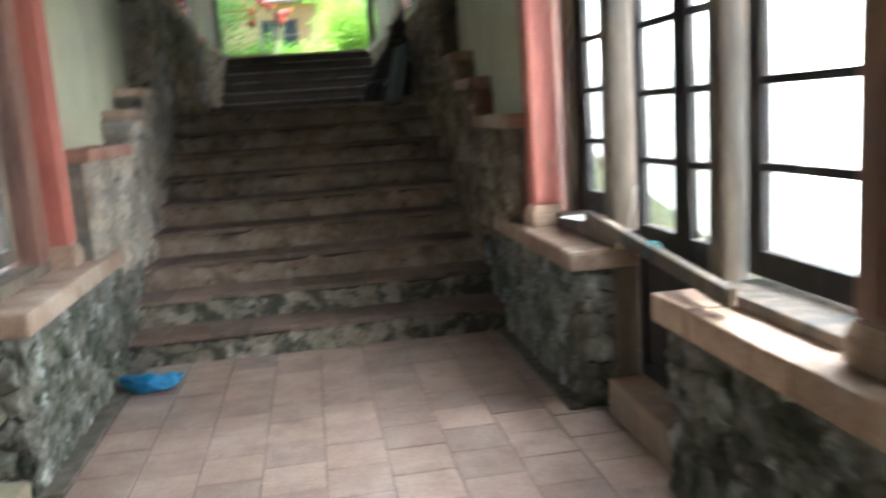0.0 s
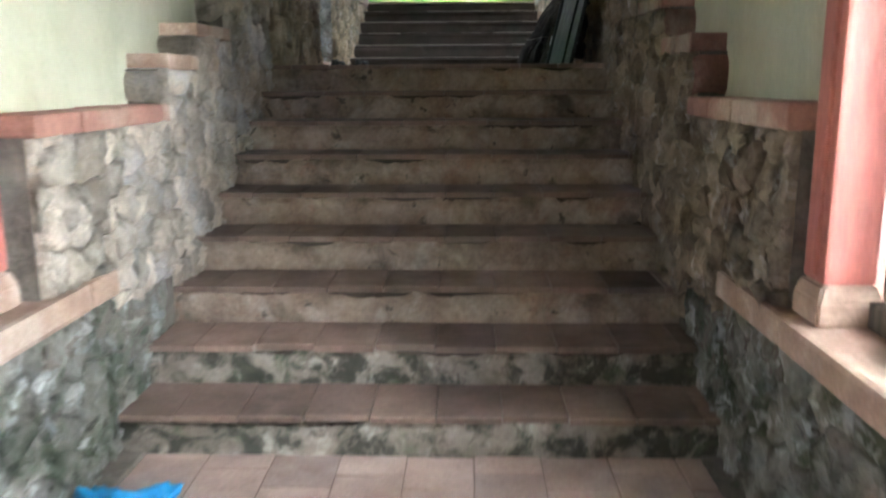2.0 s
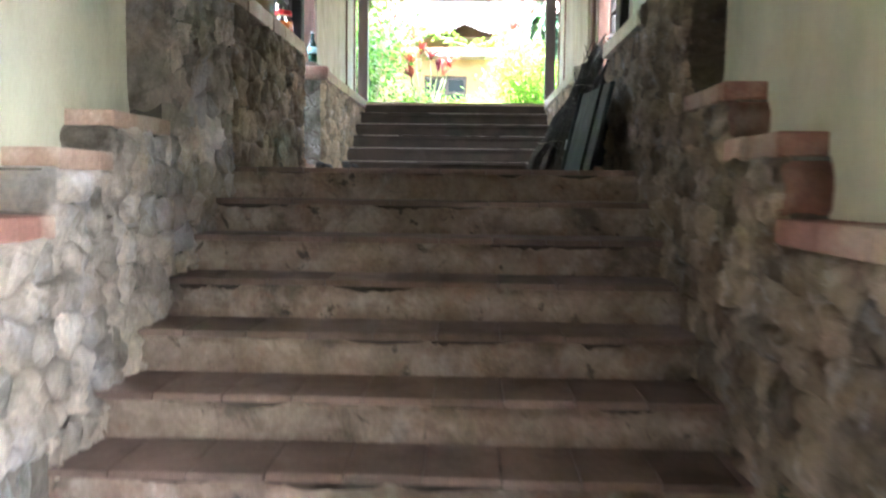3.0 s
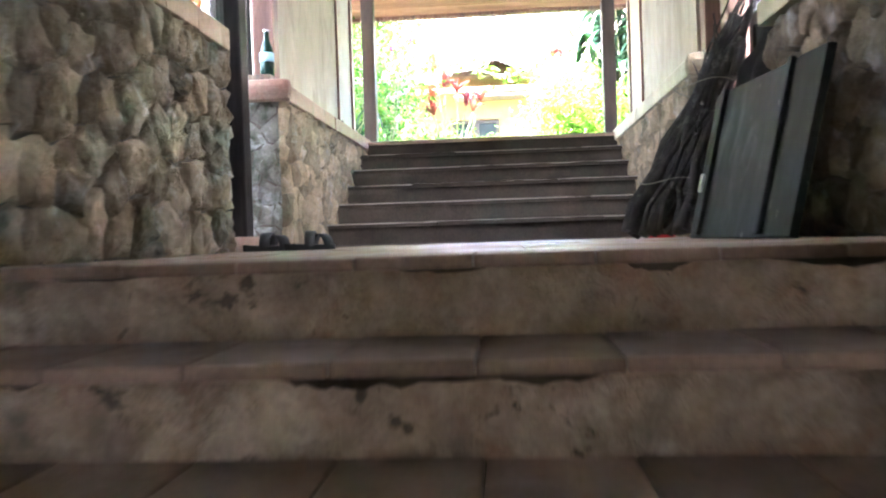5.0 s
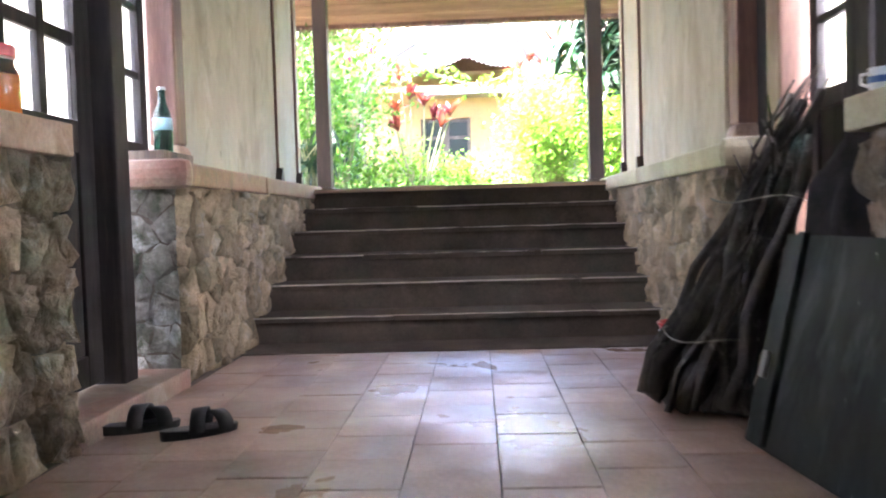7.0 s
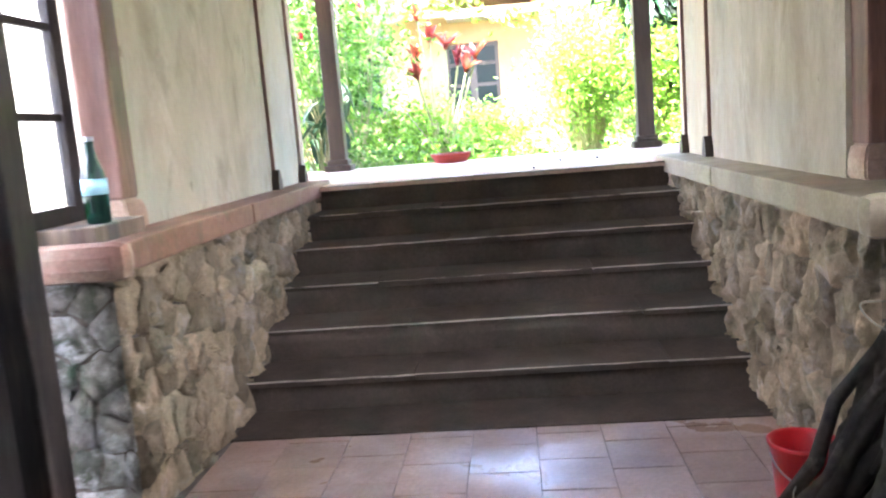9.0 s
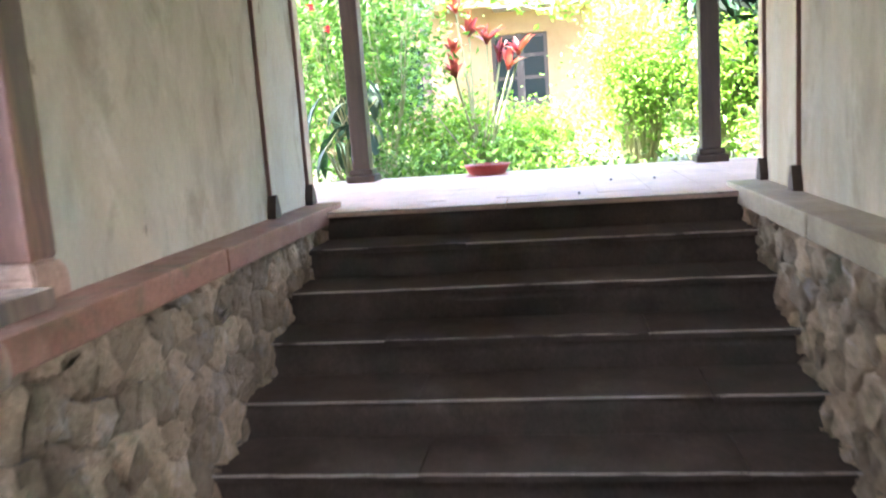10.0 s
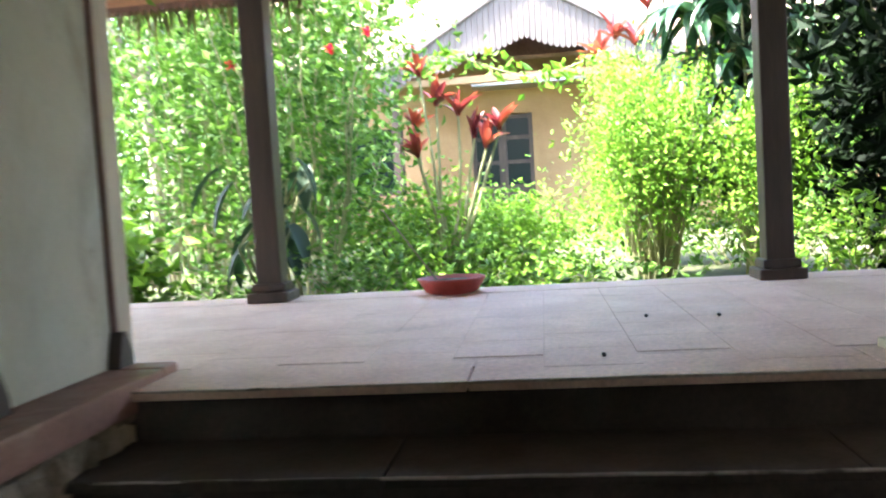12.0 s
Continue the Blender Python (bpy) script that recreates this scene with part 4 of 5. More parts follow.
# glowing sheets that stand in for white daylight outside the side windows
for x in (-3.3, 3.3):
    structure(block("backdrop", x - 0.02, x + 0.02, -4, 12.6, -1.5, 9, M_BACKDROP), "glowing white sheet standing in for daylight outside the windows", "backdrop")



# ---------------------------------------------------------------- terrace roof and columns
def column(x, y):
    ob = structure(empty("column", (x, y, TOP_Z)), "slim square dark brown wooden column on the terrace", "column")
    bm = box(bmesh.new(), -0.075, 0.075, -0.075, 0.075, 0.1, 2.6, 0.012)
    part("shaft", bm, M_COLUMN, ob)
    bm = bmesh.new()
    box(bm, -0.125, 0.125, -0.125, 0.125, 0, 0.06, 0.012)
    box(bm, -0.1, 0.1, -0.1, 0.1, 0.06, 0.11, 0.015)
    part("foot", bm, M_COLUMN, ob)
    return ob


for x in (-5.6, -1.585, 1.285, 5.4):
    column(x, 16.0)


def roof():
    """Plank soffit that slopes down over the terrace to the eaves."""
    bm = bmesh.new()
    slope = math.atan(0.65)
    y, i = 13.9, 0
    while y < 17.0:
        y2 = min(y + 0.135, 17.0)
        za, zb = 5.23 - (y - 16) * 0.65, 5.23 - (y2 - 16) * 0.65
        box(bm, -7, 7, -0.5, 0.5, -0.5, 0.5, 0, Matrix.Translation((0, (y + y2) / 2, (za + zb) / 2 + 0.012)) @ pose(0, 0, 0, -math.degrees(slope)) @ Matrix.Diagonal((1, (y2 - y) / math.cos(slope) - 0.006, 0.024, 1)))
        y, i = y2, i + 1
    ob = structure(part("ceiling_terrace", bm, M_PLANK), "sloping varnished plank soffit over the terrace", "ceiling")
    return ob


roof()
bm = box(bmesh.new(), -7.2, 7.2, -0.05, 2.6, 0, 0.05, 0, Matrix.Translation((0, 13.9, 5.23 + 2.1 * 0.65 + 0.06)) @ pose(0, 0, 0, -33.0) @ Matrix.Diagonal((1, 1.48, 1, 1)))
structure(part("roof", bm, M_ROOF), "tiled lean-to roof over the terrace", "roof")
eaves = structure(block("trim_eaves", -7, 7, 16.98, 17.02, 4.55, 4.7, M_WOOD_BROWN), "brown eaves board with a fringed lower edge", "trim")
vs, fs = joined([([(x, 16.97, 4.58), (x + 0.05, 16.97, 4.58), (x + 0.025, 16.97, 4.52), (x, 17.0, 4.58), (x + 0.05, 17.0, 4.58), (x + 0.025, 17.0, 4.52)],
                  [(0, 1, 2), (5, 4, 3), (0, 2, 5, 3), (2, 1, 4, 5)]) for x in [-3.5 + 0.052 * i for i in range(135)]])
raw("fringe", vs, fs, M_WOOD_BROWN, eaves, "small scalloped fringe")
structure(block("beam", -7, 7, 15.93, 16.07, 5.08, 5.2, M_WOOD_BROWN, None, "", 0.01), "brown timber beam on the columns", "beam")


# ---------------------------------------------------------------- plants
def leaf_mesh(points, size, rng, droop=0.3, ratio=0.5, up=0.4):
    """Small folded leaves at points: vertices and faces."""
    vs, fs = [], []
    for p in points:
        a, t = rng.uniform(0, 2 * math.pi), rng.uniform(-droop - 0.8, up + 0.3)
        d = Vector((math.cos(a) * math.cos(t), math.sin(a) * math.cos(t), math.sin(t)))
        s = size * rng.uniform(0.6, 1.3)
        w = d.cross(Vector((rng.uniform(-1, 1), rng.uniform(-1, 1), 0.9))).normalized() * (s * ratio / 2)
        n = d.cross(w).normalized() * (s * 0.1)
        p = Vector(p)
        o = len(vs)
        vs += [tuple(p), tuple(p + d * s * 0.45 + w + n), tuple(p + d * s - n), tuple(p + d * s * 0.45 - w + n)]
        fs += [(o, o + 1, o + 2), (o, o + 2, o + 3)]
    return vs, fs


def blade(base, direction, length, width, droop, rng, seg=6, fold=0.25):
    """A long leaf that bends down under its weight."""
    vs, fs = [], []
    p, d = Vector(base), Vector(direction).normalized()
    side = d.cross(Vector((0, 0, 1)))
    side = side.normalized() if side.length > 0.01 else Vector((1, 0, 0))
    for i in range(seg + 1):
        t = i / seg
        w = width * math.sin(math.pi * min(0.12 + 0.88 * t, 1.0)) ** 0.8 if i < seg else 0.002
        n = side.cross(d)
        vs += [tuple(p - side * w / 2 + n * w * fold), tuple(p), tuple(p + side * w / 2 + n * w * fold)]
        p = p + d * (length / seg)
        d = (d + Vector((0, 0, -droop / seg))).normalized()
    for i in range(seg):
        a = i * 3
        fs += [(a, a + 1, a + 4, a + 3), (a + 1, a + 2, a + 5, a + 4)]
    return vs, fs


def shrub(name, label, x, y, height, spread, stems, leaves, size, material, seed, stem_material=M_STEM, low=0.25, bushy=0.16, thick=0.012, ratio=0.5, category="shrub", lean=(0, 0)):
    rng = random.Random(seed)
    z = ground_height(x, y)
    ob = tagged(empty(name, (x, y, z)), label, category, "", "")
    tubes, spots = [], []
    for s in range(stems):
        a, r = rng.uniform(0, 2 * math.pi), spread * math.sqrt(rng.random())
        h = height * rng.uniform(0.65, 1.05)
        pts = []
        for i in range(7):
            t = i / 6
            pts.append((math.cos(a) * r * (0.25 + 0.75 * t) + 0.05 * rng.uniform(-1, 1) + lean[0] * t * t, math.sin(a) * r * (0.25 + 0.75 * t) + 0.05 * rng.uniform(-1, 1) + lean[1] * t * t, h * t - 0.05))
        tubes.append(tube(pts, [thick * (1.1 - 0.85 * i / 6) for i in range(7)], 5))
        for q in range(leaves // stems):
            t = low + (1 - low) * rng.random() ** 0.8
            i = min(int(t * 6), 5)
            f = t * 6 - i
            b = Vector(pts[i]).lerp(Vector(pts[i + 1]), f)
            g = bushy * (0.5 + 1.2 * math.sin(math.pi * min(t, 0.95)))
            spots.append(b + Vector((rng.gauss(0, g), rng.gauss(0, g), rng.gauss(0, g * 0.8))))
    raw("stem", *joined(tubes), stem_material, ob)["kind"] = "stuff"
    raw("crown", *leaf_mesh(spots, size, rng, ratio=ratio), material, ob)["kind"] = "stuff"
    return ob


def rosette(bases, count, length, width, droop, rng, up=(0.2, 1.2)):
    """Tufts of long leaves at bases."""
    out = []
    for b in bases:
        for i in range(count):
            a, e = rng.uniform(0, 2 * math.pi), rng.uniform(*up)
            out.append(blade(b, (math.cos(a) * math.cos(e), math.sin(a) * math.cos(e), math.sin(e)), length * rng.uniform(0.7, 1.15), width * rng.uniform(0.8, 1.2), droop, rng))
    return joined(out)


def cane_plant(name, label, x, y, canes, count, length, width, droop, material, seed, category, up=(0.2, 1.2), tuft_step=0.0):
    """Bare canes, each with one or several tufts of long leaves; canes: (dx, dy, height)."""
    rng = random.Random(seed)
    ob = tagged(empty(name, (x, y, ground_height(x, y))), label, category)
    tubes, tops = [], []
    for dx, dy, h in canes:
        pts = [(dx * t + 0.03 * rng.uniform(-1, 1), dy * t + 0.03 * rng.uniform(-1, 1), h * t - 0.05) for t in (0, 0.25, 0.5, 0.75, 1)]
        tubes.append(tube(pts, [0.02, 0.018, 0.016, 0.014, 0.012], 6))
        tops.append(pts[-1])
        if tuft_step:
            for t in np.arange(0.35, 1.0, tuft_step):
                tops.append((dx * t, dy * t, h * t))
    for v, f in tubes:
        raw("cane", v, f, M_STEM, ob)
    raw("crown", *rosette(tops, count, length, width, droop, rng, up), material, ob, smooth=True)
    return ob


def flower(parent, at, size, rng):
    """A five-petalled red bloom."""
    vs, fs = [], []
    for k in range(5):
        a = 2 * math.pi * k / 5
        v, f = blade((0, 0, 0), (math.cos(a), -0.55, math.sin(a)), size, size * 0.85, 0.2, rng, 4, 0.1)
        o = len(vs)
        vs += v
        fs += [tuple(i + o for i in q) for q in f]
    ob = raw("flower", vs, fs, M_PETAL, parent, "red hibiscus bloom", True)
    ob.location = at
    return ob


def garden():
    rng = random.Random(77)
    a = shrub("hibiscus_bush", "tall airy hibiscus bush with green leaves and red blooms", -2.0, 18.2, 3.6, 1.0, 26, 5200, 0.1, M_LEAF_GREEN, 1, low=0.2, bushy=0.2)
    for p in ((0.55, -0.9, 2.75), (-0.2, -0.7, 1.7), (0.75, -0.6, 2.1), (0.3, -0.8, 3.1), (0.5, -0.8, 1.95)):
        flower(a, p, 0.05, rng)
    b = shrub("hibiscus_bush", "tall airy hibiscus bush with green leaves", -3.3, 19.0, 3.9, 1.1, 24, 4600, 0.105, M_LEAF_GREEN, 2, low=0.15, bushy=0.22)
    flower(b, (0.8, -1.0, 2.0), 0.07, rng)
    shrub("hibiscus_bush", "tall airy hibiscus bush with green leaves", -2.7, 21.5, 4.6, 1.4, 26, 4600, 0.13, M_LEAF_GREEN, 3, low=0.15, bushy=0.25)
    shrub("hibiscus_bush", "tall leafy green bush behind the hibiscus", -5.0, 22.8, 5.4, 1.5, 26, 5200, 0.16, M_LEAF_GREEN, 21, low=0.1, bushy=0.28)
    shrub("lime_bush", "low lime green leafy plant beside the terrace", -3.1, 17.2, 0.75, 0.4, 14, 420, 0.16, M_LEAF_LIME, 4, low=0.2, bushy=0.1, ratio=0.6)
    shrub("bamboo_bush", "dense bright lime green shrub with thin cane stems", 0.95, 18.4, 1.85, 0.46, 60, 10500, 0.05, M_LEAF_LIME, 5, low=0.42, bushy=0.11, thick=0.009)
    shrub("bamboo_bush", "dense bright lime green shrub with thin cane stems", 1.75, 18.2, 1.6, 0.4, 40, 6400, 0.055, M_LEAF_LIME, 6, low=0.38, bushy=0.11, thick=0.009)
    shrub("flowering_bush", "sunlit pale green shrub in front of the cottage", 1.15, 20.0, 2.2, 0.55, 26, 5600, 0.075, M_LEAF_LIME, 7, low=0.3, bushy=0.2)
    shrub("border_plant", "low mixed border plants with green leaves", -0.7, 18.4, 0.5, 0.6, 30, 1000, 0.075, M_LEAF_GREEN, 8, low=0.15, bushy=0.14, thick=0.006)
    shrub("border_plant", "low mixed border plants with green leaves", -1.4, 17.4, 0.45, 0.5, 26, 700, 0.08, M_LEAF_GREEN, 9, low=0.1, bushy=0.12, thick=0.006)
    shrub("border_plant", "low lime green border plants", 0.1, 17.6, 0.3, 0.5, 24, 600, 0.07, M_LEAF_LIME, 10, low=0.1, bushy=0.12, thick=0.005)
    shrub("border_plant", "mid-height green border shrub", -1.0, 20.8, 0.6, 0.7, 30, 1600, 0.12, M_LEAF_GREEN, 11, low=0.2, bushy=0.2, thick=0.008)
    shrub("border_plant", "low lime green border plants", 2.3, 17.6, 0.6, 0.5, 22, 800, 0.09, M_LEAF_LIME, 12, low=0.1, bushy=0.14, thick=0.006)
    shrub("shaded_hedge", "tall dense green hedge with its shade in the leaf colour", 3.0, 18.0, 4.2, 0.8, 30, 8500, 0.19, M_LEAF_SHADED, 13, low=0.1, bushy=0.24, ratio=0.35)
    shrub("shaded_hedge", "tall dense green hedge with its shade in the leaf colour", 4.4, 18.6, 4.6, 0.9, 30, 7500, 0.2, M_LEAF_SHADED, 14, low=0.1, bushy=0.26, ratio=0.35)
    cane_plant("dracaena", "tall dracaena with long drooping dark green leaves", 1.9, 18.7, [(-0.5, 0.1, 2.3), (-0.2, -0.2, 2.8), (0.3, 0.1, 2.6), (0.1, 0.3, 3.1), (-0.35, 0.4, 2.9), (0.5, -0.2, 3.2)], 15, 0.66, 0.1, 2.6, M_LEAF_DRACAENA, 15, "dracaena", (0.0, 0.9), 0.15)
    cane_plant("cordyline", "cordyline with upright red leaves", -0.8, 18.4, [(-0.15, 0, 1.9), (-0.27, 0.1, 1.45), (0.38, 0, 1.25), (0.15, 0.1, 1.55), (0.46, 0.05, 1.4), (-0.05, 0.1, 1.65), (-0.2, -0.1, 1.2), (0.25, 0.1, 1.35)], 10, 0.27, 0.075, 0.7, M_LEAF_RED, 16, "cordyline", (0.7, 1.5))
    shrub("border_shrub", "leafy lime green shrub before the cottage door", -0.1, 19.0, 0.85, 0.55, 30, 2600, 0.07, M_LEAF_LIME, 61, low=0.15, bushy=0.14, thick=0.006)
    shrub("border_shrub", "airy lime green border shrub under the cordyline", -1.15, 18.7, 1.0, 0.55, 26, 1900, 0.085, M_LEAF_LIME, 62, low=0.15, bushy=0.16, thick=0.007)
    cane_plant("cordyline", "cordyline with upright red leaves", 0.95, 20.6, [(0.2, 0, 2.4), (-0.2, 0.1, 2.3), (0.35, 0.3, 2.85), (0.0, 0.1, 2.5), (0.4, 0.0, 2.45)], 10, 0.36, 0.075, 0.9, M_LEAF_RED, 17, "cordyline", (0.5, 1.35))
    for i, (x, y, h, s, lime) in enumerate(((-3.8, 17.6, 0.8, 0.6, 0), (-2.6, 17.5, 0.9, 0.5, 0), (-1.0, 17.9, 0.75, 0.6, 1), (-0.2, 17.2, 0.4, 0.5, 0), (0.6, 17.3, 0.5, 0.5, 0), (2.9, 17.3, 0.8, 0.5, 0),
                                            (-1.7, 19.6, 1.2, 0.7, 0), (1.9, 19.4, 1.3, 0.7, 0), (1.3, 21.4, 1.5, 0.8, 1), (2.6, 20.4, 1.8, 0.8, 0), (0.0, 19.3, 0.5, 0.7, 0), (-0.6, 22.5, 0.5, 1.0, 0), (1.2, 23.0, 1.3, 1.0, 1), (-2.6, 24.5, 1.2, 1.0, 0), (3.2, 22.5, 1.8, 0.9, 0), (0.2, 25.0, 0.8, 1.2, 0))):
        shrub("border_plant", "leafy lime green border plant" if lime else "leafy dark green border plant", x, y, h * (0.24 if y < 18 else 0.5), s, 20, 650, 0.08, M_LEAF_LIME if lime else M_LEAF_GREEN, 80 + i, low=0.05, bushy=0.16, thick=0.006)
    # broad dark leaves round the left column
    ob = tagged(empty("broad_leaf_plant", (-2.05, 17.3, ground_height(0, 17.3))), "clump of broad dark green drooping leaves", "plant")
    vs, fs = joined([blade((rng.uniform(-0.3, 0.3), rng.uniform(-0.15, 0.3), rng.uniform(0.5, 1.15)), (rng.uniform(-0.7, 0.7), rng.uniform(-0.5, 0.3), rng.uniform(-0.9, 0.1)), rng.uniform(0.3, 0.45), 0.13, 1.6, rng, 7) for i in range(26)])
    raw("crown", vs, fs, M_LEAF_TARO, ob, smooth=True)
    raw("stem", *joined([tube([(0, 0, -0.05), (rng.uniform(-0.2, 0.2), rng.uniform(-0.1, 0.1), 0.5), (rng.uniform(-0.4, 0.4), rng.uniform(-0.1, 0.2), 1.0)], [0.014, 0.012, 0.008], 5) for i in range(12)]), M_STEM, ob)["kind"] = "stuff"
    # tree with pale crooked trunks
    ob = tagged(empty("tree", (-4.3, 20.0, ground_height(0, 20))), "tree with crooked pale grey trunks", "tree")
    limbs = [([(0, 0, -0.1), (0.1, 0, 1.2), (-0.05, 0.1, 2.2), (0.25, 0, 3.2), (0.1, 0, 4.6)], [0.085, 0.07, 0.06, 0.05, 0.03]),
             ([(0.15, 0.1, -0.1), (0.35, 0, 1.4), (0.75, 0.1, 2.6), (1.3, 0, 3.6), (1.8, 0.1, 4.4)], [0.07, 0.06, 0.05, 0.035, 0.02]),
             ([(-0.05, 0.1, 2.2), (-0.5, 0.2, 3.2), (-0.8, 0.1, 4.4)], [0.045, 0.03, 0.02])]
    raw("trunk", *joined([tube(p, r, 9, 0.06, rng) for p, r in limbs]), M_TRUNK, ob, smooth=True)
    spots = [Vector((rng.gauss(0.5, 1.1), rng.gauss(0.2, 0.9), rng.gauss(4.4, 0.7))) for i in range(2600)]
    raw("crown", *leaf_mesh(spots, 0.14, rng), M_LEAF_GREEN, ob)
    # far greenery beside the cottage
    for i, (x, y, h, s) in enumerate(((-6.5, 23, 4.5, 1.6), (-5.2, 26, 4.0, 1.5), (6.0, 23, 5.0, 1.6), (8.5, 26, 5.5, 1.8), (-9.0, 25, 5.5, 2.0), (4.6, 25.0, 3.6, 1.0))):
        shrub("garden_tree", "leafy green garden tree behind the border", x, y, h, s, 22, 3000, 0.2, M_LEAF_GREEN if i % 2 else M_LEAF_LIME, 30 + i, low=0.12, bushy=0.35, thick=0.02, category="tree")
    for i in range(7):
        shrub("background_tree", "tall leafy tree beyond the cottage", -16 + i * 5.4, 36 + (i % 3) * 2, 8, 2.6, 18, 2600, 0.35, M_LEAF_GREEN, 50 + i, low=0.1, bushy=0.7, thick=0.05, category="tree")


garden()
# leafy vine twig across the cottage front
vine = tagged(empty("vine", (-0.4, 19.6, 4.45)), "thin arching vine twig with lime green leaves", "vine")
vrng = random.Random(5)
vpts = [(-0.9 + 0.3 * i, 0.05 * math.sin(i), 0.12 * math.sin(i * 1.1) - 0.02 * i) for i in range(7)]
raw("stem", *tube(vpts, [0.008] * 7, 5), M_STEM, vine)
raw("crown", *leaf_mesh([Vector(vpts[i]) + Vector((vrng.uniform(0, 0.3), vrng.gauss(0, 0.04), vrng.gauss(0, 0.06))) for i in range(7) for k in range(26)], 0.12, vrng, ratio=0.6), M_LEAF_LIME, vine)


fern = tagged(empty("hanging_fern", (-2.3, 17.06, 4.62)), "dry green fern fringe hanging from the eaves", "fern")
frng = random.Random(12)
raw("crown", *joined([blade((frng.uniform(-0.7, 0.75), frng.uniform(-0.03, 0.03), frng.uniform(-0.08, 0.0)), (frng.uniform(-0.6, 0.6), frng.uniform(-0.4, 0.2), -0.5), frng.uniform(0.12, 0.3), 0.02, 1.5, frng, 4) for i in range(130)]), M_DRY, fern)["kind"] = "stuff"


# ---------------------------------------------------------------- cottage
def cottage():
    y, fz = 29.0, 2.55
    ob = tagged(empty("cottage", (0, y, fz)), "ochre cottage with a white scalloped gable porch and tiled roof", "house")
    def at(name, x0, x1, y0, y1, z0, z1, m, parent=ob, bevel=0.0):
        return part(name, box(bmesh.new(), x0, x1, y0, y1, z0, z1, bevel), m, parent)
    # walls with a door opening and a window opening
    dx0, dx1, dz = -1.42, -0.1, 2.35
    wx0, wx1, wz0, wz1 = -4.3, -2.9, 0.75, 2.2
    at("wall", -8, wx0, 0, 0.25, -0.5, 3.6, M_HOUSE)
    at("wall", wx0, wx1, 0, 0.25, -0.5, wz0, M_HOUSE)
    at("wall", wx0, wx1, 0, 0.25, wz1, 3.6, M_HOUSE)
    at("wall", wx1, dx0, 0, 0.25, -0.5, 3.6, M_HOUSE)
    at("wall", dx0, dx1, 0, 0.25, dz, 3.6, M_HOUSE)
    at("wall", dx1, 8, 0, 0.25, -0.5, 3.6, M_HOUSE)
    at("wall", -8, 8, 6, 6.25, -0.5, 3.6, M_HOUSE)
    at("wall", -8, -7.75, 0.25, 6, -0.5, 3.6, M_HOUSE)
    at("wall", 7.75, 8, 0.25, 6, -0.5, 3.6, M_HOUSE)
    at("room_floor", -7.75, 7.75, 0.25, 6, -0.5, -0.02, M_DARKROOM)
    door = at("door", dx0, dx1, 0.08, 0.12, -0.4, 0.75, M_COLUMN)
    mid = (dx0 + dx1) / 2
    for a, b in ((dx0, mid), (mid, dx1)):
        for x in (a, b - 0.09):
            at("stile", x, x + 0.09, 0.06, 0.14, -0.4, dz, M_COLUMN, door)
        for z in (0.75, 1.28, 1.8, dz - 0.1):
            at("rail", a + 0.09, b - 0.09, 0.07, 0.13, z, z + 0.08, M_COLUMN, door)
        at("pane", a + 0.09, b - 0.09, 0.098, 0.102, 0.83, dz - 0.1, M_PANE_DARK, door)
    win = at("window", wx0, wx1, 0.05, 0.15, wz0, wz0 + 0.08, M_COLUMN)
    for x in (wx0, -3.64, wx1 - 0.08):
        at("stile", x, x + 0.08, 0.05, 0.15, wz0 + 0.08, wz1, M_COLUMN, win)
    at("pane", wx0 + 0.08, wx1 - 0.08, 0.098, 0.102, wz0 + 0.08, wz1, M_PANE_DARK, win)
    # main roof, sloping up behind the porch
    def sheet(name, quad, m, thick, parent=ob):
        bm = bmesh.new()
        vs = [bm.verts.new(q) for q in quad]
        f = bm.faces.new(vs)
        r = bmesh.ops.extrude_face_region(bm, geom=[f])
        bmesh.ops.translate(bm, vec=(0, 0, thick), verts=[v for v in r["geom"] if isinstance(v, bmesh.types.BMVert)])
        bmesh.ops.recalc_face_normals(bm, faces=bm.faces)
        return part(name, bm, m, parent)
    sheet("roof", [(-8.6, -0.7, 3.35), (8.6, -0.7, 3.35), (8.6, 3.1, 6.6), (-8.6, 3.1, 6.6)], M_ROOF, 0.08)
    sheet("roof", [(-8.6, 6.9, 3.35), (8.6, 6.9, 3.35), (8.6, 3.1, 6.6), (-8.6, 3.1, 6.6)], M_ROOF, 0.08)
    # gable porch
    cx, apex, half, eave = -0.15, 4.6, 2.8, 2.95
    for s in (-1, 1):
        sheet("porch_roof", [(cx, -2.2, apex), (cx + s * half, -2.2, eave), (cx + s * half, 0.6, eave), (cx, 0.6, apex)], M_ROOF, 0.08)
        n = 26
        for i in range(n):
            a, b = i / n, (i + 1) / n
            x0, x1 = cx + s * half * a, cx + s * half * b
            zt0, zt1 = apex + (eave - apex) * a, apex + (eave - apex) * b
            arch = 3.3 + 0.22 * math.cos(min(a * 1.5, 1) * math.pi) - 0.12 * abs(math.sin(a * 9))
            low = min(arch, zt1 - 0.16) if a < 0.62 else zt1 - 0.34 - 0.06 * abs(math.sin(a * 40))
            vs = [(x0 + s * 0.004, -2.22, low), (x1 - s * 0.004, -2.22, low), (x1 - s * 0.004, -2.22, zt1), (x0 + s * 0.004, -2.22, zt0)]
            vs += [(x, -2.19, z) for x, _, z in vs]
            vs += [((x0 + x1) / 2, -2.22, low - 0.05), ((x0 + x1) / 2, -2.19, low - 0.05)]
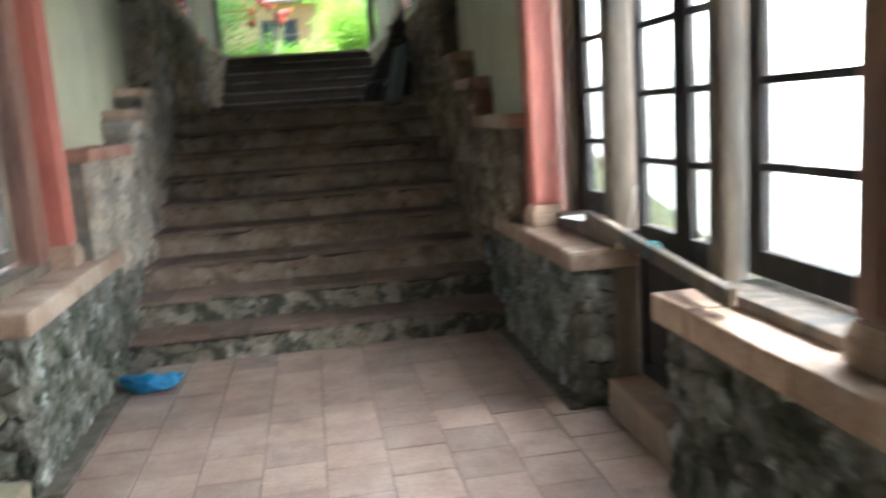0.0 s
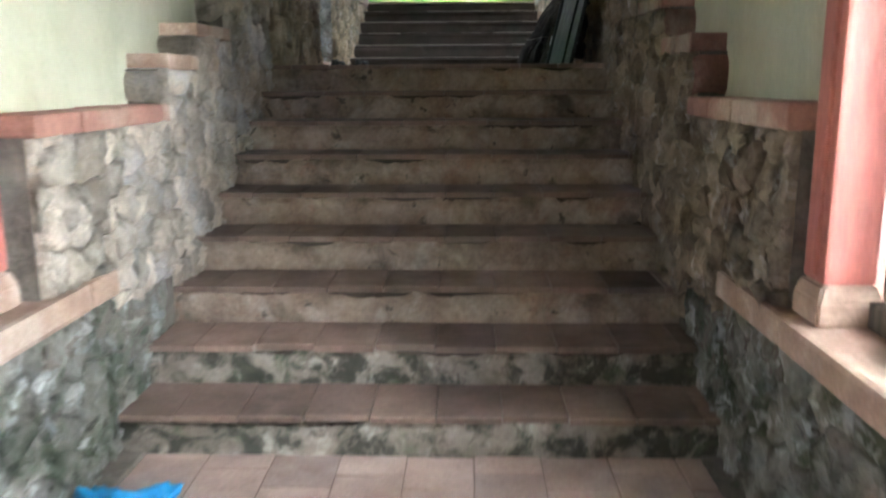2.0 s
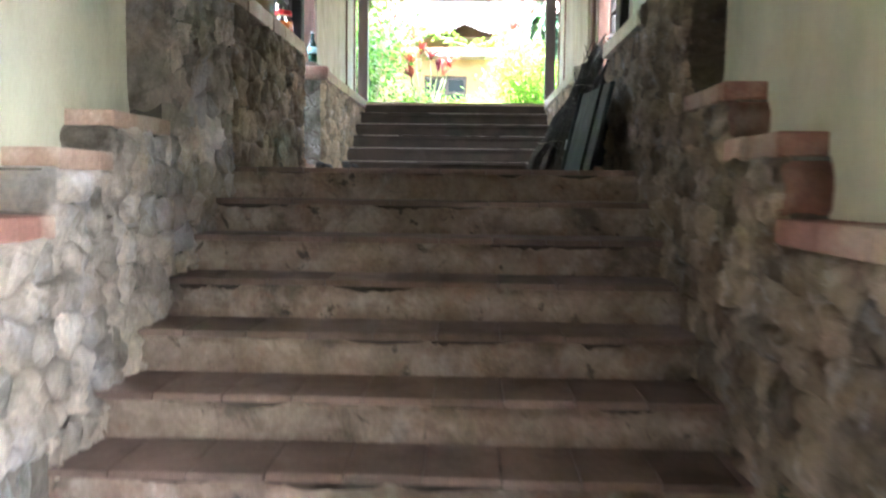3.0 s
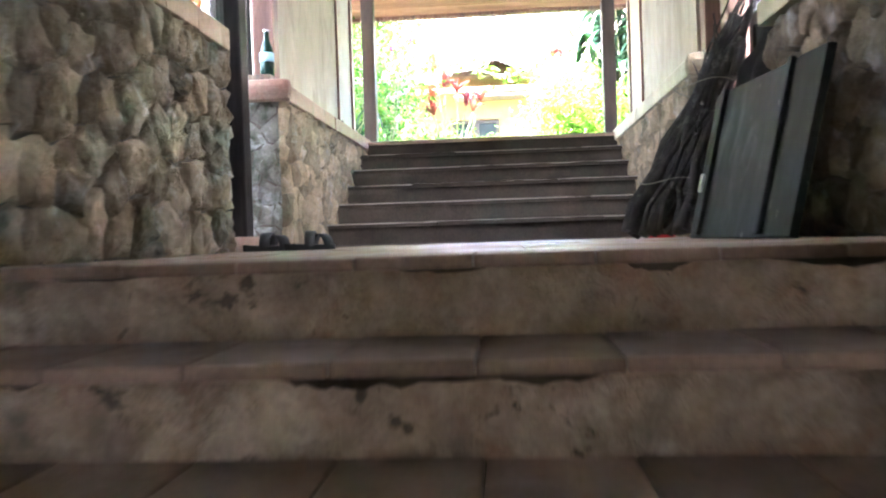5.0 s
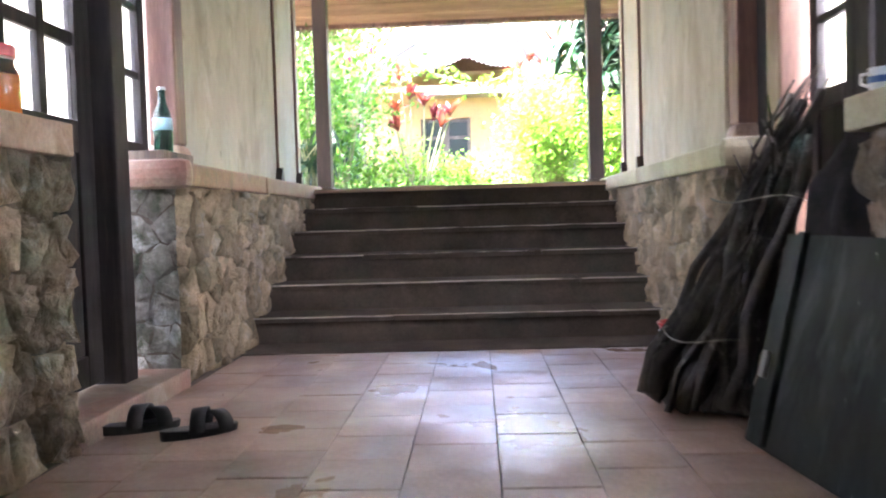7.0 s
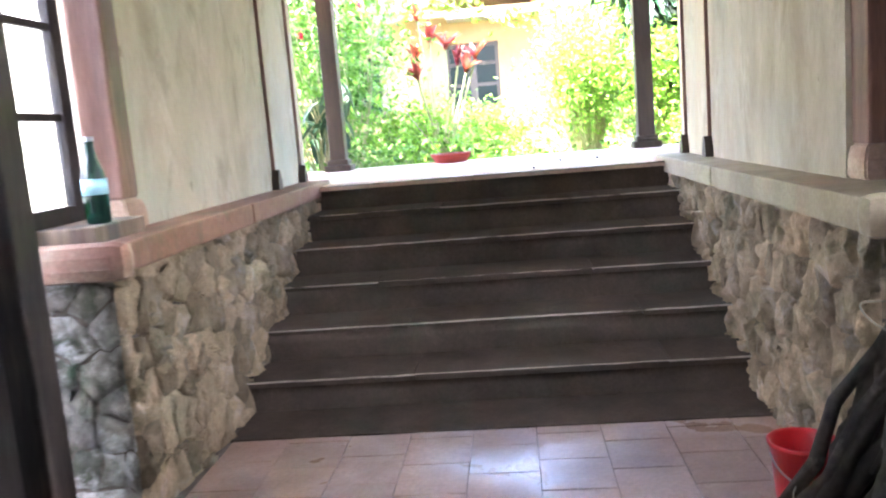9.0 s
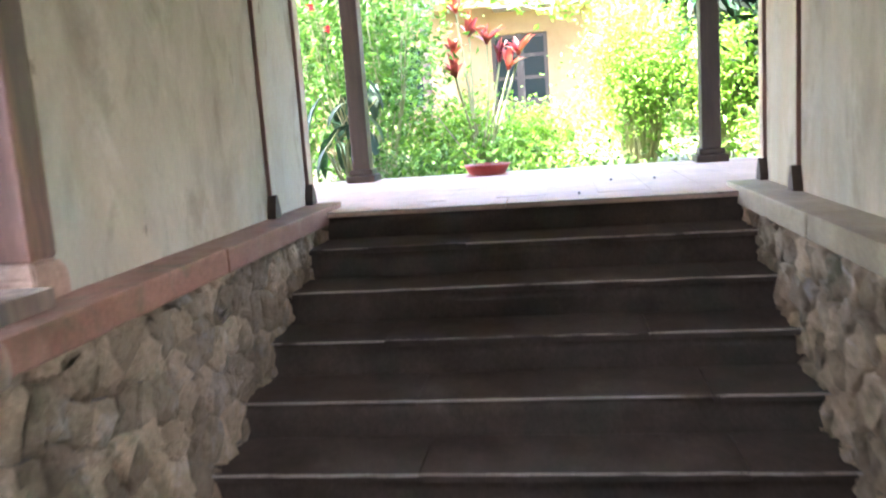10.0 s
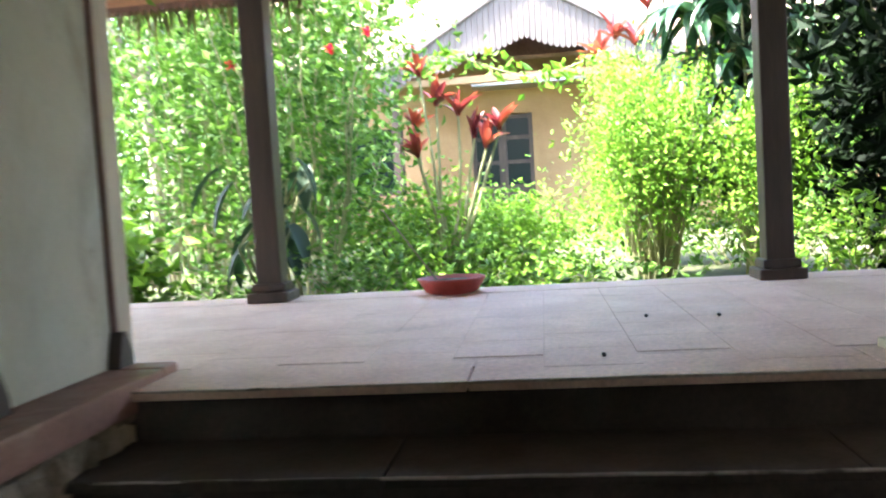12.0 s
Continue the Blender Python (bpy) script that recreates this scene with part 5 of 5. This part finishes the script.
            fs = [(0, 8, 1, 2, 3), (4, 7, 6, 5, 9), (0, 3, 7, 4), (1, 5, 6, 2), (0, 4, 9, 8), (8, 9, 5, 1), (3, 2, 6, 7)]
            raw("gable_board", vs, fs, M_VALANCE, ob)
        at("bargeboard", -0.5, 0.5, -0.5, 0.5, -0.5, 0.5, M_VALANCE).matrix_basis = Matrix.Translation((cx + s * half / 2, -2.26, (apex + eave) / 2 + 0.06)) @ pose(0, 0, 0, 0, s * math.degrees(math.atan2(apex - eave, half)), 0) @ Matrix.Diagonal((math.hypot(half, apex - eave) + 0.15, 0.04, 0.17, 1))
        at("porch_post", cx + s * 2.55 - 0.07, cx + s * 2.55 + 0.07, -2.1, -1.96, -0.5, 2.95, M_COLUMN)
    at("porch_beam", cx - 2.7, cx + 2.7, -2.1, -1.96, 2.75, 2.88, M_HOUSE)
    at("porch_gable_wall", cx - 1.5, cx + 1.5, -0.1, -0.02, 3.1, 3.6, M_HOUSE)
    at("flat_awning", cx - 1.15, cx + 1.25, -0.8, 0, 2.86, 2.92, M_STEEL)
    at("porch_floor", cx - 3, cx + 3, -2.6, 0, -0.9, -0.4, M_MORTAR)


cottage()



# ---------------------------------------------------------------- things: lower corridor
def plastic_bag():
    rng = random.Random(3)
    bm = bmesh.new()
    bmesh.ops.create_icosphere(bm, subdivisions=4, radius=1)
    for v in bm.verts:
        p = v.co.copy()
        n = noise.noise(p * 2.1) * 0.45 + noise.noise(p * 5.3) * 0.22
        v.co = Vector((p.x * (0.17 + 0.07 * n), p.y * (0.075 + 0.05 * n), max(0.0, (p.z * 0.5 + 0.42 + n * 0.9) * 0.075 * (1.25 - 0.5 * p.x))))
        v.co.y += 0.09 * p.x * p.x - 0.02
    ob = part("plastic_bag", bm, M_BLUE, smooth=True)
    ob.matrix_world = pose(-1.06, 4.72, 0.002, 0, 0, 22)
    return tagged(ob, "crumpled bright blue plastic bag on the tiled floor", "bag")


plastic_bag()


def rail_bar():
    ob = tagged(empty("barrier_rail", (1.17, 3.0, 0.86)), "weathered pale wooden bar tied across the doorway", "rail")
    part("bar", box(bmesh.new(), -0.02, 0.02, -0.72, 0.86, -0.03, 0.03, 0.008, pose(0, 0, 0, 2.0, 0, -4)), M_WOOD_OLD, ob)
    vs, fs = joined([tube([(0.03 * math.cos(a) + 0.01, -0.03 + 0.006 * k, 0.038 * math.sin(a)) for a in np.linspace(0, 2 * math.pi, 12)], [0.004] * 12, 5) for k in range(5)])
    raw("string", vs, fs, plain("teal_string", (0.08, 0.3, 0.3), 0.7), ob, "teal string tied round the bar")


rail_bar()
ob = part("card_sheet", box(bmesh.new(), -0.004, 0.004, -0.09, 0.09, 0, 0.2, 0.001), M_PAPER)
ob.matrix_world = pose(1.34, 3.72, 0.852, 0, 12, 0)
tagged(ob, "white card sheet leaning in the window", "paper")
ob = part("paper_sheet", box(bmesh.new(), -0.07, 0.07, -0.1, 0.1, 0, 0.004, 0.001), M_PAPER)
ob.matrix_world = pose(1.27, 4.1, 0.852, 0, 0, 14)
tagged(ob, "white paper sheet lying on the window sill", "paper")


# ---------------------------------------------------------------- things: landing
def jar(name, label, x, y, z, r, h, fill_material, fill, lid_material, lid_h, grip=False):
    ob = tagged(empty(name, (x, y, z)), label, "jar")
    part("body", rev(bmesh.new(), [(0, 0), (r * 0.92, 0), (r, h * 0.05), (r, h * 0.72), (r * 0.82, h * 0.86), (r * 0.8, h)], n=28), M_CLEAR, ob, smooth=True)
    part("filling", rev(bmesh.new(), [(0, h * 0.02), (r * 0.9, h * 0.02), (r * 0.96, h * 0.06), (r * 0.96, h * fill), (0, h * fill)], n=28), fill_material, ob, smooth=False)
    part("lid", rev(bmesh.new(), [(0, h), (r * 0.86, h), (r * 0.88, h + 0.004), (r * 0.88, h + lid_h - 0.004), (r * 0.84, h + lid_h), (0, h + lid_h)], n=28), lid_material, ob)
    if grip:
        raw("handle", *tube([(0, r * 0.95, h * 0.62), (0, r * 1.35, h * 0.6), (0, r * 1.4, h * 0.3), (0, r * 0.95, h * 0.2)], [0.009] * 4, 7), M_RED, ob, smooth=True)
    return ob


jar("plastic_jar", "clear plastic jar of orange powder with red lid", -1.35, 9.62, UP1, 0.075, 0.17, M_ORANGE, 0.7, M_RED, 0.035, True)
jar("glass_jar", "large glass jar of brown preserve with dark lid", -1.38, 8.98, UP1, 0.11, 0.24, M_BROWNJAR, 0.85, M_BLACK, 0.03)
jar("small_bottle", "small white plastic bottle with green lid", -1.44, 9.34, UP1, 0.045, 0.15, M_WHITE, 0.9, M_GREENLID, 0.03)


def bottle(x, y, z):
    ob = tagged(empty("glass_bottle", (x, y, z)), "green glass bottle with pale blue label on the coping", "bottle")
    prof = [(0, 0), (0.038, 0), (0.042, 0.01), (0.042, 0.15), (0.036, 0.185), (0.02, 0.225), (0.015, 0.27), (0.017, 0.274), (0.017, 0.288), (0.012, 0.288)]
    part("body", rev(bmesh.new(), prof, n=28), M_GLASS_GREEN, ob, smooth=True)
    part("label_band", rev(bmesh.new(), [(0.0425, 0.1), (0.0435, 0.1), (0.0435, 0.155), (0.0425, 0.155)], n=28), M_LABEL, ob, "pale blue paper label", True)
    part("cap", rev(bmesh.new(), [(0, 0.3), (0.017, 0.298), (0.019, 0.284), (0, 0.284)], n=20), M_STEEL, ob)


bottle(-1.4, 11.02, UP1 + 0.01)
ob = tagged(empty("mug", (1.22, 9.78, UP1)), "small white and blue mug on the coping", "mug")
part("body", rev(bmesh.new(), [(0, 0), (0.032, 0), (0.036, 0.01), (0.038, 0.075), (0.034, 0.075), (0.031, 0.012), (0, 0.012)], n=24), M_WHITE, ob, smooth=True)
part("band", rev(bmesh.new(), [(0.0385, 0.03), (0.0392, 0.03), (0.0392, 0.05), (0.0385, 0.05)], n=24), plain("blue_glaze", (0.05, 0.12, 0.35), 0.3), ob, "blue glaze band")
raw("handle", *tube([(-0.036, 0, 0.06), (-0.062, 0, 0.055), (-0.062, 0, 0.028), (-0.036, 0, 0.02)], [0.005] * 4, 6), M_WHITE, ob)
ob = tagged(empty("small_glass_bottle", (1.24, 9.64, UP1)), "small clear glass bottle on the coping", "bottle")
part("body", rev(bmesh.new(), [(0, 0), (0.018, 0), (0.02, 0.006), (0.02, 0.06), (0.008, 0.078), (0.008, 0.1), (0, 0.1)], n=20), M_GLASS_GREEN, ob, smooth=True)


def sandal(x, y, turn):
    ob = tagged(empty("sandal", (x, y, LAND_Z + 0.001)), "black rubber slipper with crossed straps on the tiled landing", "sandal", "pair of slippers")
    outline = [(0.045 * math.sin(a) * (1.0 + 0.12 * math.cos(a)), 0.13 * math.cos(a)) for a in np.linspace(0, 2 * math.pi, 24, endpoint=False)]
    bm = bmesh.new()
    lo = [bm.verts.new((px, py, 0)) for px, py in outline]
    hi = [bm.verts.new((px * 1.03, py * 1.02, 0.024 + 0.01 * max(0, -py / 0.13))) for px, py in outline]
    for i in range(24):
        bm.faces.new((lo[i], lo[(i + 1) % 24], hi[(i + 1) % 24], hi[i]))
    bm.faces.new(hi)
    bm.faces.new(lo[::-1])
    bmesh.ops.recalc_face_normals(bm, faces=bm.faces)
    part("sole", bm, M_BLACK, ob)
    for k, off in enumerate((0.055, 0.005)):
        bm = bmesh.new()
        n = 12
        rows = []
        for i in range(n + 1):
            a = math.pi * i / n
            px, pz = -0.05 * math.cos(a), 0.018 + 0.074 * math.sin(a) * (0.8 + 0.2 * k)
            rows.append([bm.verts.new((px * s, off + d + (0.03 if k else -0.02) * math.cos(a), pz * (1 if s == 1 else 0.93))) for s, d in ((1, -0.026), (1, 0.026), (0.93, 0.026), (0.93, -0.026))])
        for r0, r1 in zip(rows, rows[1:]):
            for q in range(4):
                bm.faces.new((r0[q], r0[(q + 1) % 4], r1[(q + 1) % 4], r1[q]))
        part("strap", bm, M_BLACK, ob, smooth=True)
    ob.rotation_euler = (0, 0, radians(turn))
    return ob


sandal(-1.15, 10.06, -62)
sandal(-0.92, 9.99, -52)


def firewood():
    """Crooked sticks tied in a bundle that leans in the door corner."""
    rng = random.Random(21)
    foot, top = Vector((0.76, 10.17, LAND_Z)), Vector((1.19, 10.3, LAND_Z + 1.05))
    ob = tagged(empty("firewood_bundle", tuple(foot)), "bundle of dark crooked firewood sticks tied with string", "firewood")
    for i in range(40):
        w, d = rng.uniform(-0.5, 0.5), rng.uniform(-0.1, 0.12)
        b = Vector((0.27 * w + d, -0.33 * w + d, rng.uniform(0.015, 0.06)))
        e = (top - foot) * rng.uniform(0.6, 1.08) + Vector((0.07 * w + d * 0.5, -0.2 * w + d, 0))
        pts = [b.lerp(e, t) + Vector((rng.uniform(-0.045, 0.045), rng.uniform(-0.05, 0.05), 0)) * (1 if 0 < t < 1 else 0.2) for t in (0, 0.16, 0.33, 0.5, 0.66, 0.83, 1)]
        r0 = rng.uniform(0.012, 0.032)
        raw("stick", *tube([tuple(p) for p in pts], [r0 * f for f in (1.1, 1.0, 1.02, 0.95, 0.9, 0.8, 0.65)], 8, 0.2, rng), M_BARK, ob, smooth=True)
    for i in range(26):
        e = (top - foot) * rng.uniform(0.7, 1.05)
        b = e * rng.uniform(0.4, 0.7) + Vector((rng.uniform(-0.08, 0.03), rng.uniform(-0.14, 0.14), 0))
        pts = [b.lerp(e + Vector((rng.uniform(-0.1, 0.06), rng.uniform(-0.22, 0.2), 0.1)), t) + Vector((rng.uniform(-0.02, 0.02), rng.uniform(-0.03, 0.03), 0)) for t in (0, 0.4, 0.7, 1)]
        raw("twig", *tube([tuple(p) for p in pts], [0.009, 0.008, 0.006, 0.004], 5, 0.1, rng), M_BARK, ob)
    for h in (0.22, 0.66):
        c = (top - foot) * h + Vector((-0.03, 0, 0.04))
        raw("string", *tube([tuple(c + Vector((0.15 * math.cos(a), 0.22 * math.sin(a), 0.01 * math.sin(3 * a)))) for a in np.linspace(0, 2 * math.pi, 30)], [0.0025] * 30, 5), M_STRING, ob, "grey string")


firewood()


def sack():
    bm = bmesh.new()
    bmesh.ops.create_icosphere(bm, subdivisions=4, radius=1)
    for v in bm.verts:
        p = v.co.copy()
        n = noise.noise(p * 2.3) * 0.3 + noise.noise(p * 6) * 0.12
        v.co = Vector((p.x * 0.17 * (1 + n), p.y * 0.2 * (1 + n), p.z * 0.52 * (1 + 0.4 * n)))
        if v.co.z < -0.4:
            v.co.z = -0.4
    ob = part("sack", bm, M_SACK, smooth=True)
    ob.matrix_world = pose(1.24, 9.98, LAND_Z + 0.075 + 0.4, 0, 6, 0)
    tagged(ob, "dark crumpled sack standing in the doorway", "sack")


sack()


def leaning_board():
    ob = tagged(empty("leaning_panel", (0.87, 9.32, LAND_Z)), "dark green painted wooden panel with battens leaning on the wall", "panel")
    L, H = 1.0, 0.635
    ob.matrix_world = pose(0.87, 9.32, LAND_Z + 0.003, 0, 13, 6)
    part("sheet", box(bmesh.new(), 0, 0.02, -L / 2, L / 2, 0, H, 0.003), M_BOARD, ob)
    for y in (-L / 2 + 0.26, L / 2 - 0.12):
        part("batten", box(bmesh.new(), -0.02, 0, y - 0.018, y + 0.018, 0.01, H + 0.006, 0.005), M_BOARD, ob)
    part("edge_strip", box(bmesh.new(), -0.012, 0, -L / 2, -L / 2 + 0.2, 0.0, H - 0.004, 0.004), M_BOARD, ob)
    part("hasp", box(bmesh.new(), -0.016, 0, L / 2 - 0.06, L / 2 - 0.03, 0.2, 0.28, 0.004), M_STEEL, ob, "rusty steel hasp")


leaning_board()


def bucket():
    ob = tagged(empty("bucket", (0.87, 10.75, LAND_Z + 0.001)), "red plastic bucket on the tiled landing", "bucket")
    part("body", rev(bmesh.new(), [(0, 0), (0.072, 0), (0.076, 0.006), (0.097, 0.225), (0.104, 0.225), (0.106, 0.237), (0.1, 0.239), (0.093, 0.23), (0.072, 0.012), (0, 0.012)], n=32), M_RED, ob, smooth=True)
    pts = [(0.105 * math.cos(a), -0.02 - 0.09 * math.sin(a), 0.21 - 0.08 * math.sin(a)) for a in np.linspace(0, math.pi, 16)]
    raw("handle", *tube(pts, [0.0035] * 16, 6), M_STEEL, ob, "thin wire handle")


bucket()


# ---------------------------------------------------------------- things: terrace
def tray():
    ob = tagged(empty("planter_tray", (-0.52, 16.0, TOP_Z)), "shallow red clay planter tray on the terrace", "planter")
    part("bowl", rev(bmesh.new(), [(0, 0), (0.12, 0), (0.15, 0.012), (0.19, 0.075), (0.2, 0.09), (0.185, 0.092), (0.17, 0.07), (0, 0.06)], n=30), M_TRAY, ob, smooth=True)
    rng = random.Random(8)
    part("soil", rev(bmesh.new(), [(0, 0.072), (0.168, 0.07), (0.168, 0.062), (0, 0.062)], n=24), M_SOIL, ob)
    pts = [(0.09, 0.0, 0.07), (-0.15, 0.02, 0.3), (-0.32, 0.05, 0.52)]
    stick = raw("stake", *tube([(-0.1, 0.1, 0.07), (-0.26, 0.1, 0.3), (-0.4, 0.1, 0.5)], [0.006, 0.006, 0.005], 5), M_TRUNK, ob)


tray()
ob = tagged(empty("wall_hook", (PL + 0.02, 13.6, 4.5)), "black iron hook hanging from the wall", "hook", "", "structure")
part("bar", box(bmesh.new(), 0.0, 0.03, -0.02, 0.02, -0.45, 0.25, 0.005), M_BLACK, ob)

for x, y in ((0.42, 14.75), (0.7, 14.7), (0.19, 13.95)):
    bm = bmesh.new()
    bmesh.ops.create_icosphere(bm, subdivisions=2, radius=0.008)
    for v in bm.verts:
        v.co *= 1 + 0.3 * noise.noise(v.co * 90)
    ob = part("pebble", bm, M_BLACK, smooth=True)
    ob.location = (x, y, TOP_Z + 0.006)
    tagged(ob, "small dark pebble lying on the terrace floor", "pebble", "pebbles on the terrace")

# ---------------------------------------------------------------- floor tiles
tile_floor(floor, -1.455, 1.25, 2.4, NOSE1, 0.0, 0.265, 0.265, M_TILE, True, 41)
tile_floor(landing, -1.24, 1.1, LAND_Y + 0.31, FOOT2, LAND_Z, 0.262, 0.262, M_TILE_SHINY, True, 42, "tile", 0.0014, 0.6)
tile_floor(terrace, -2.7, 2.5, TOP_Y + 0.33, EDGE_Y - 0.15, TOP_Z, 0.3, 0.3, M_TILE_PALE, True, 43, "tile", 0.001, 0.12)
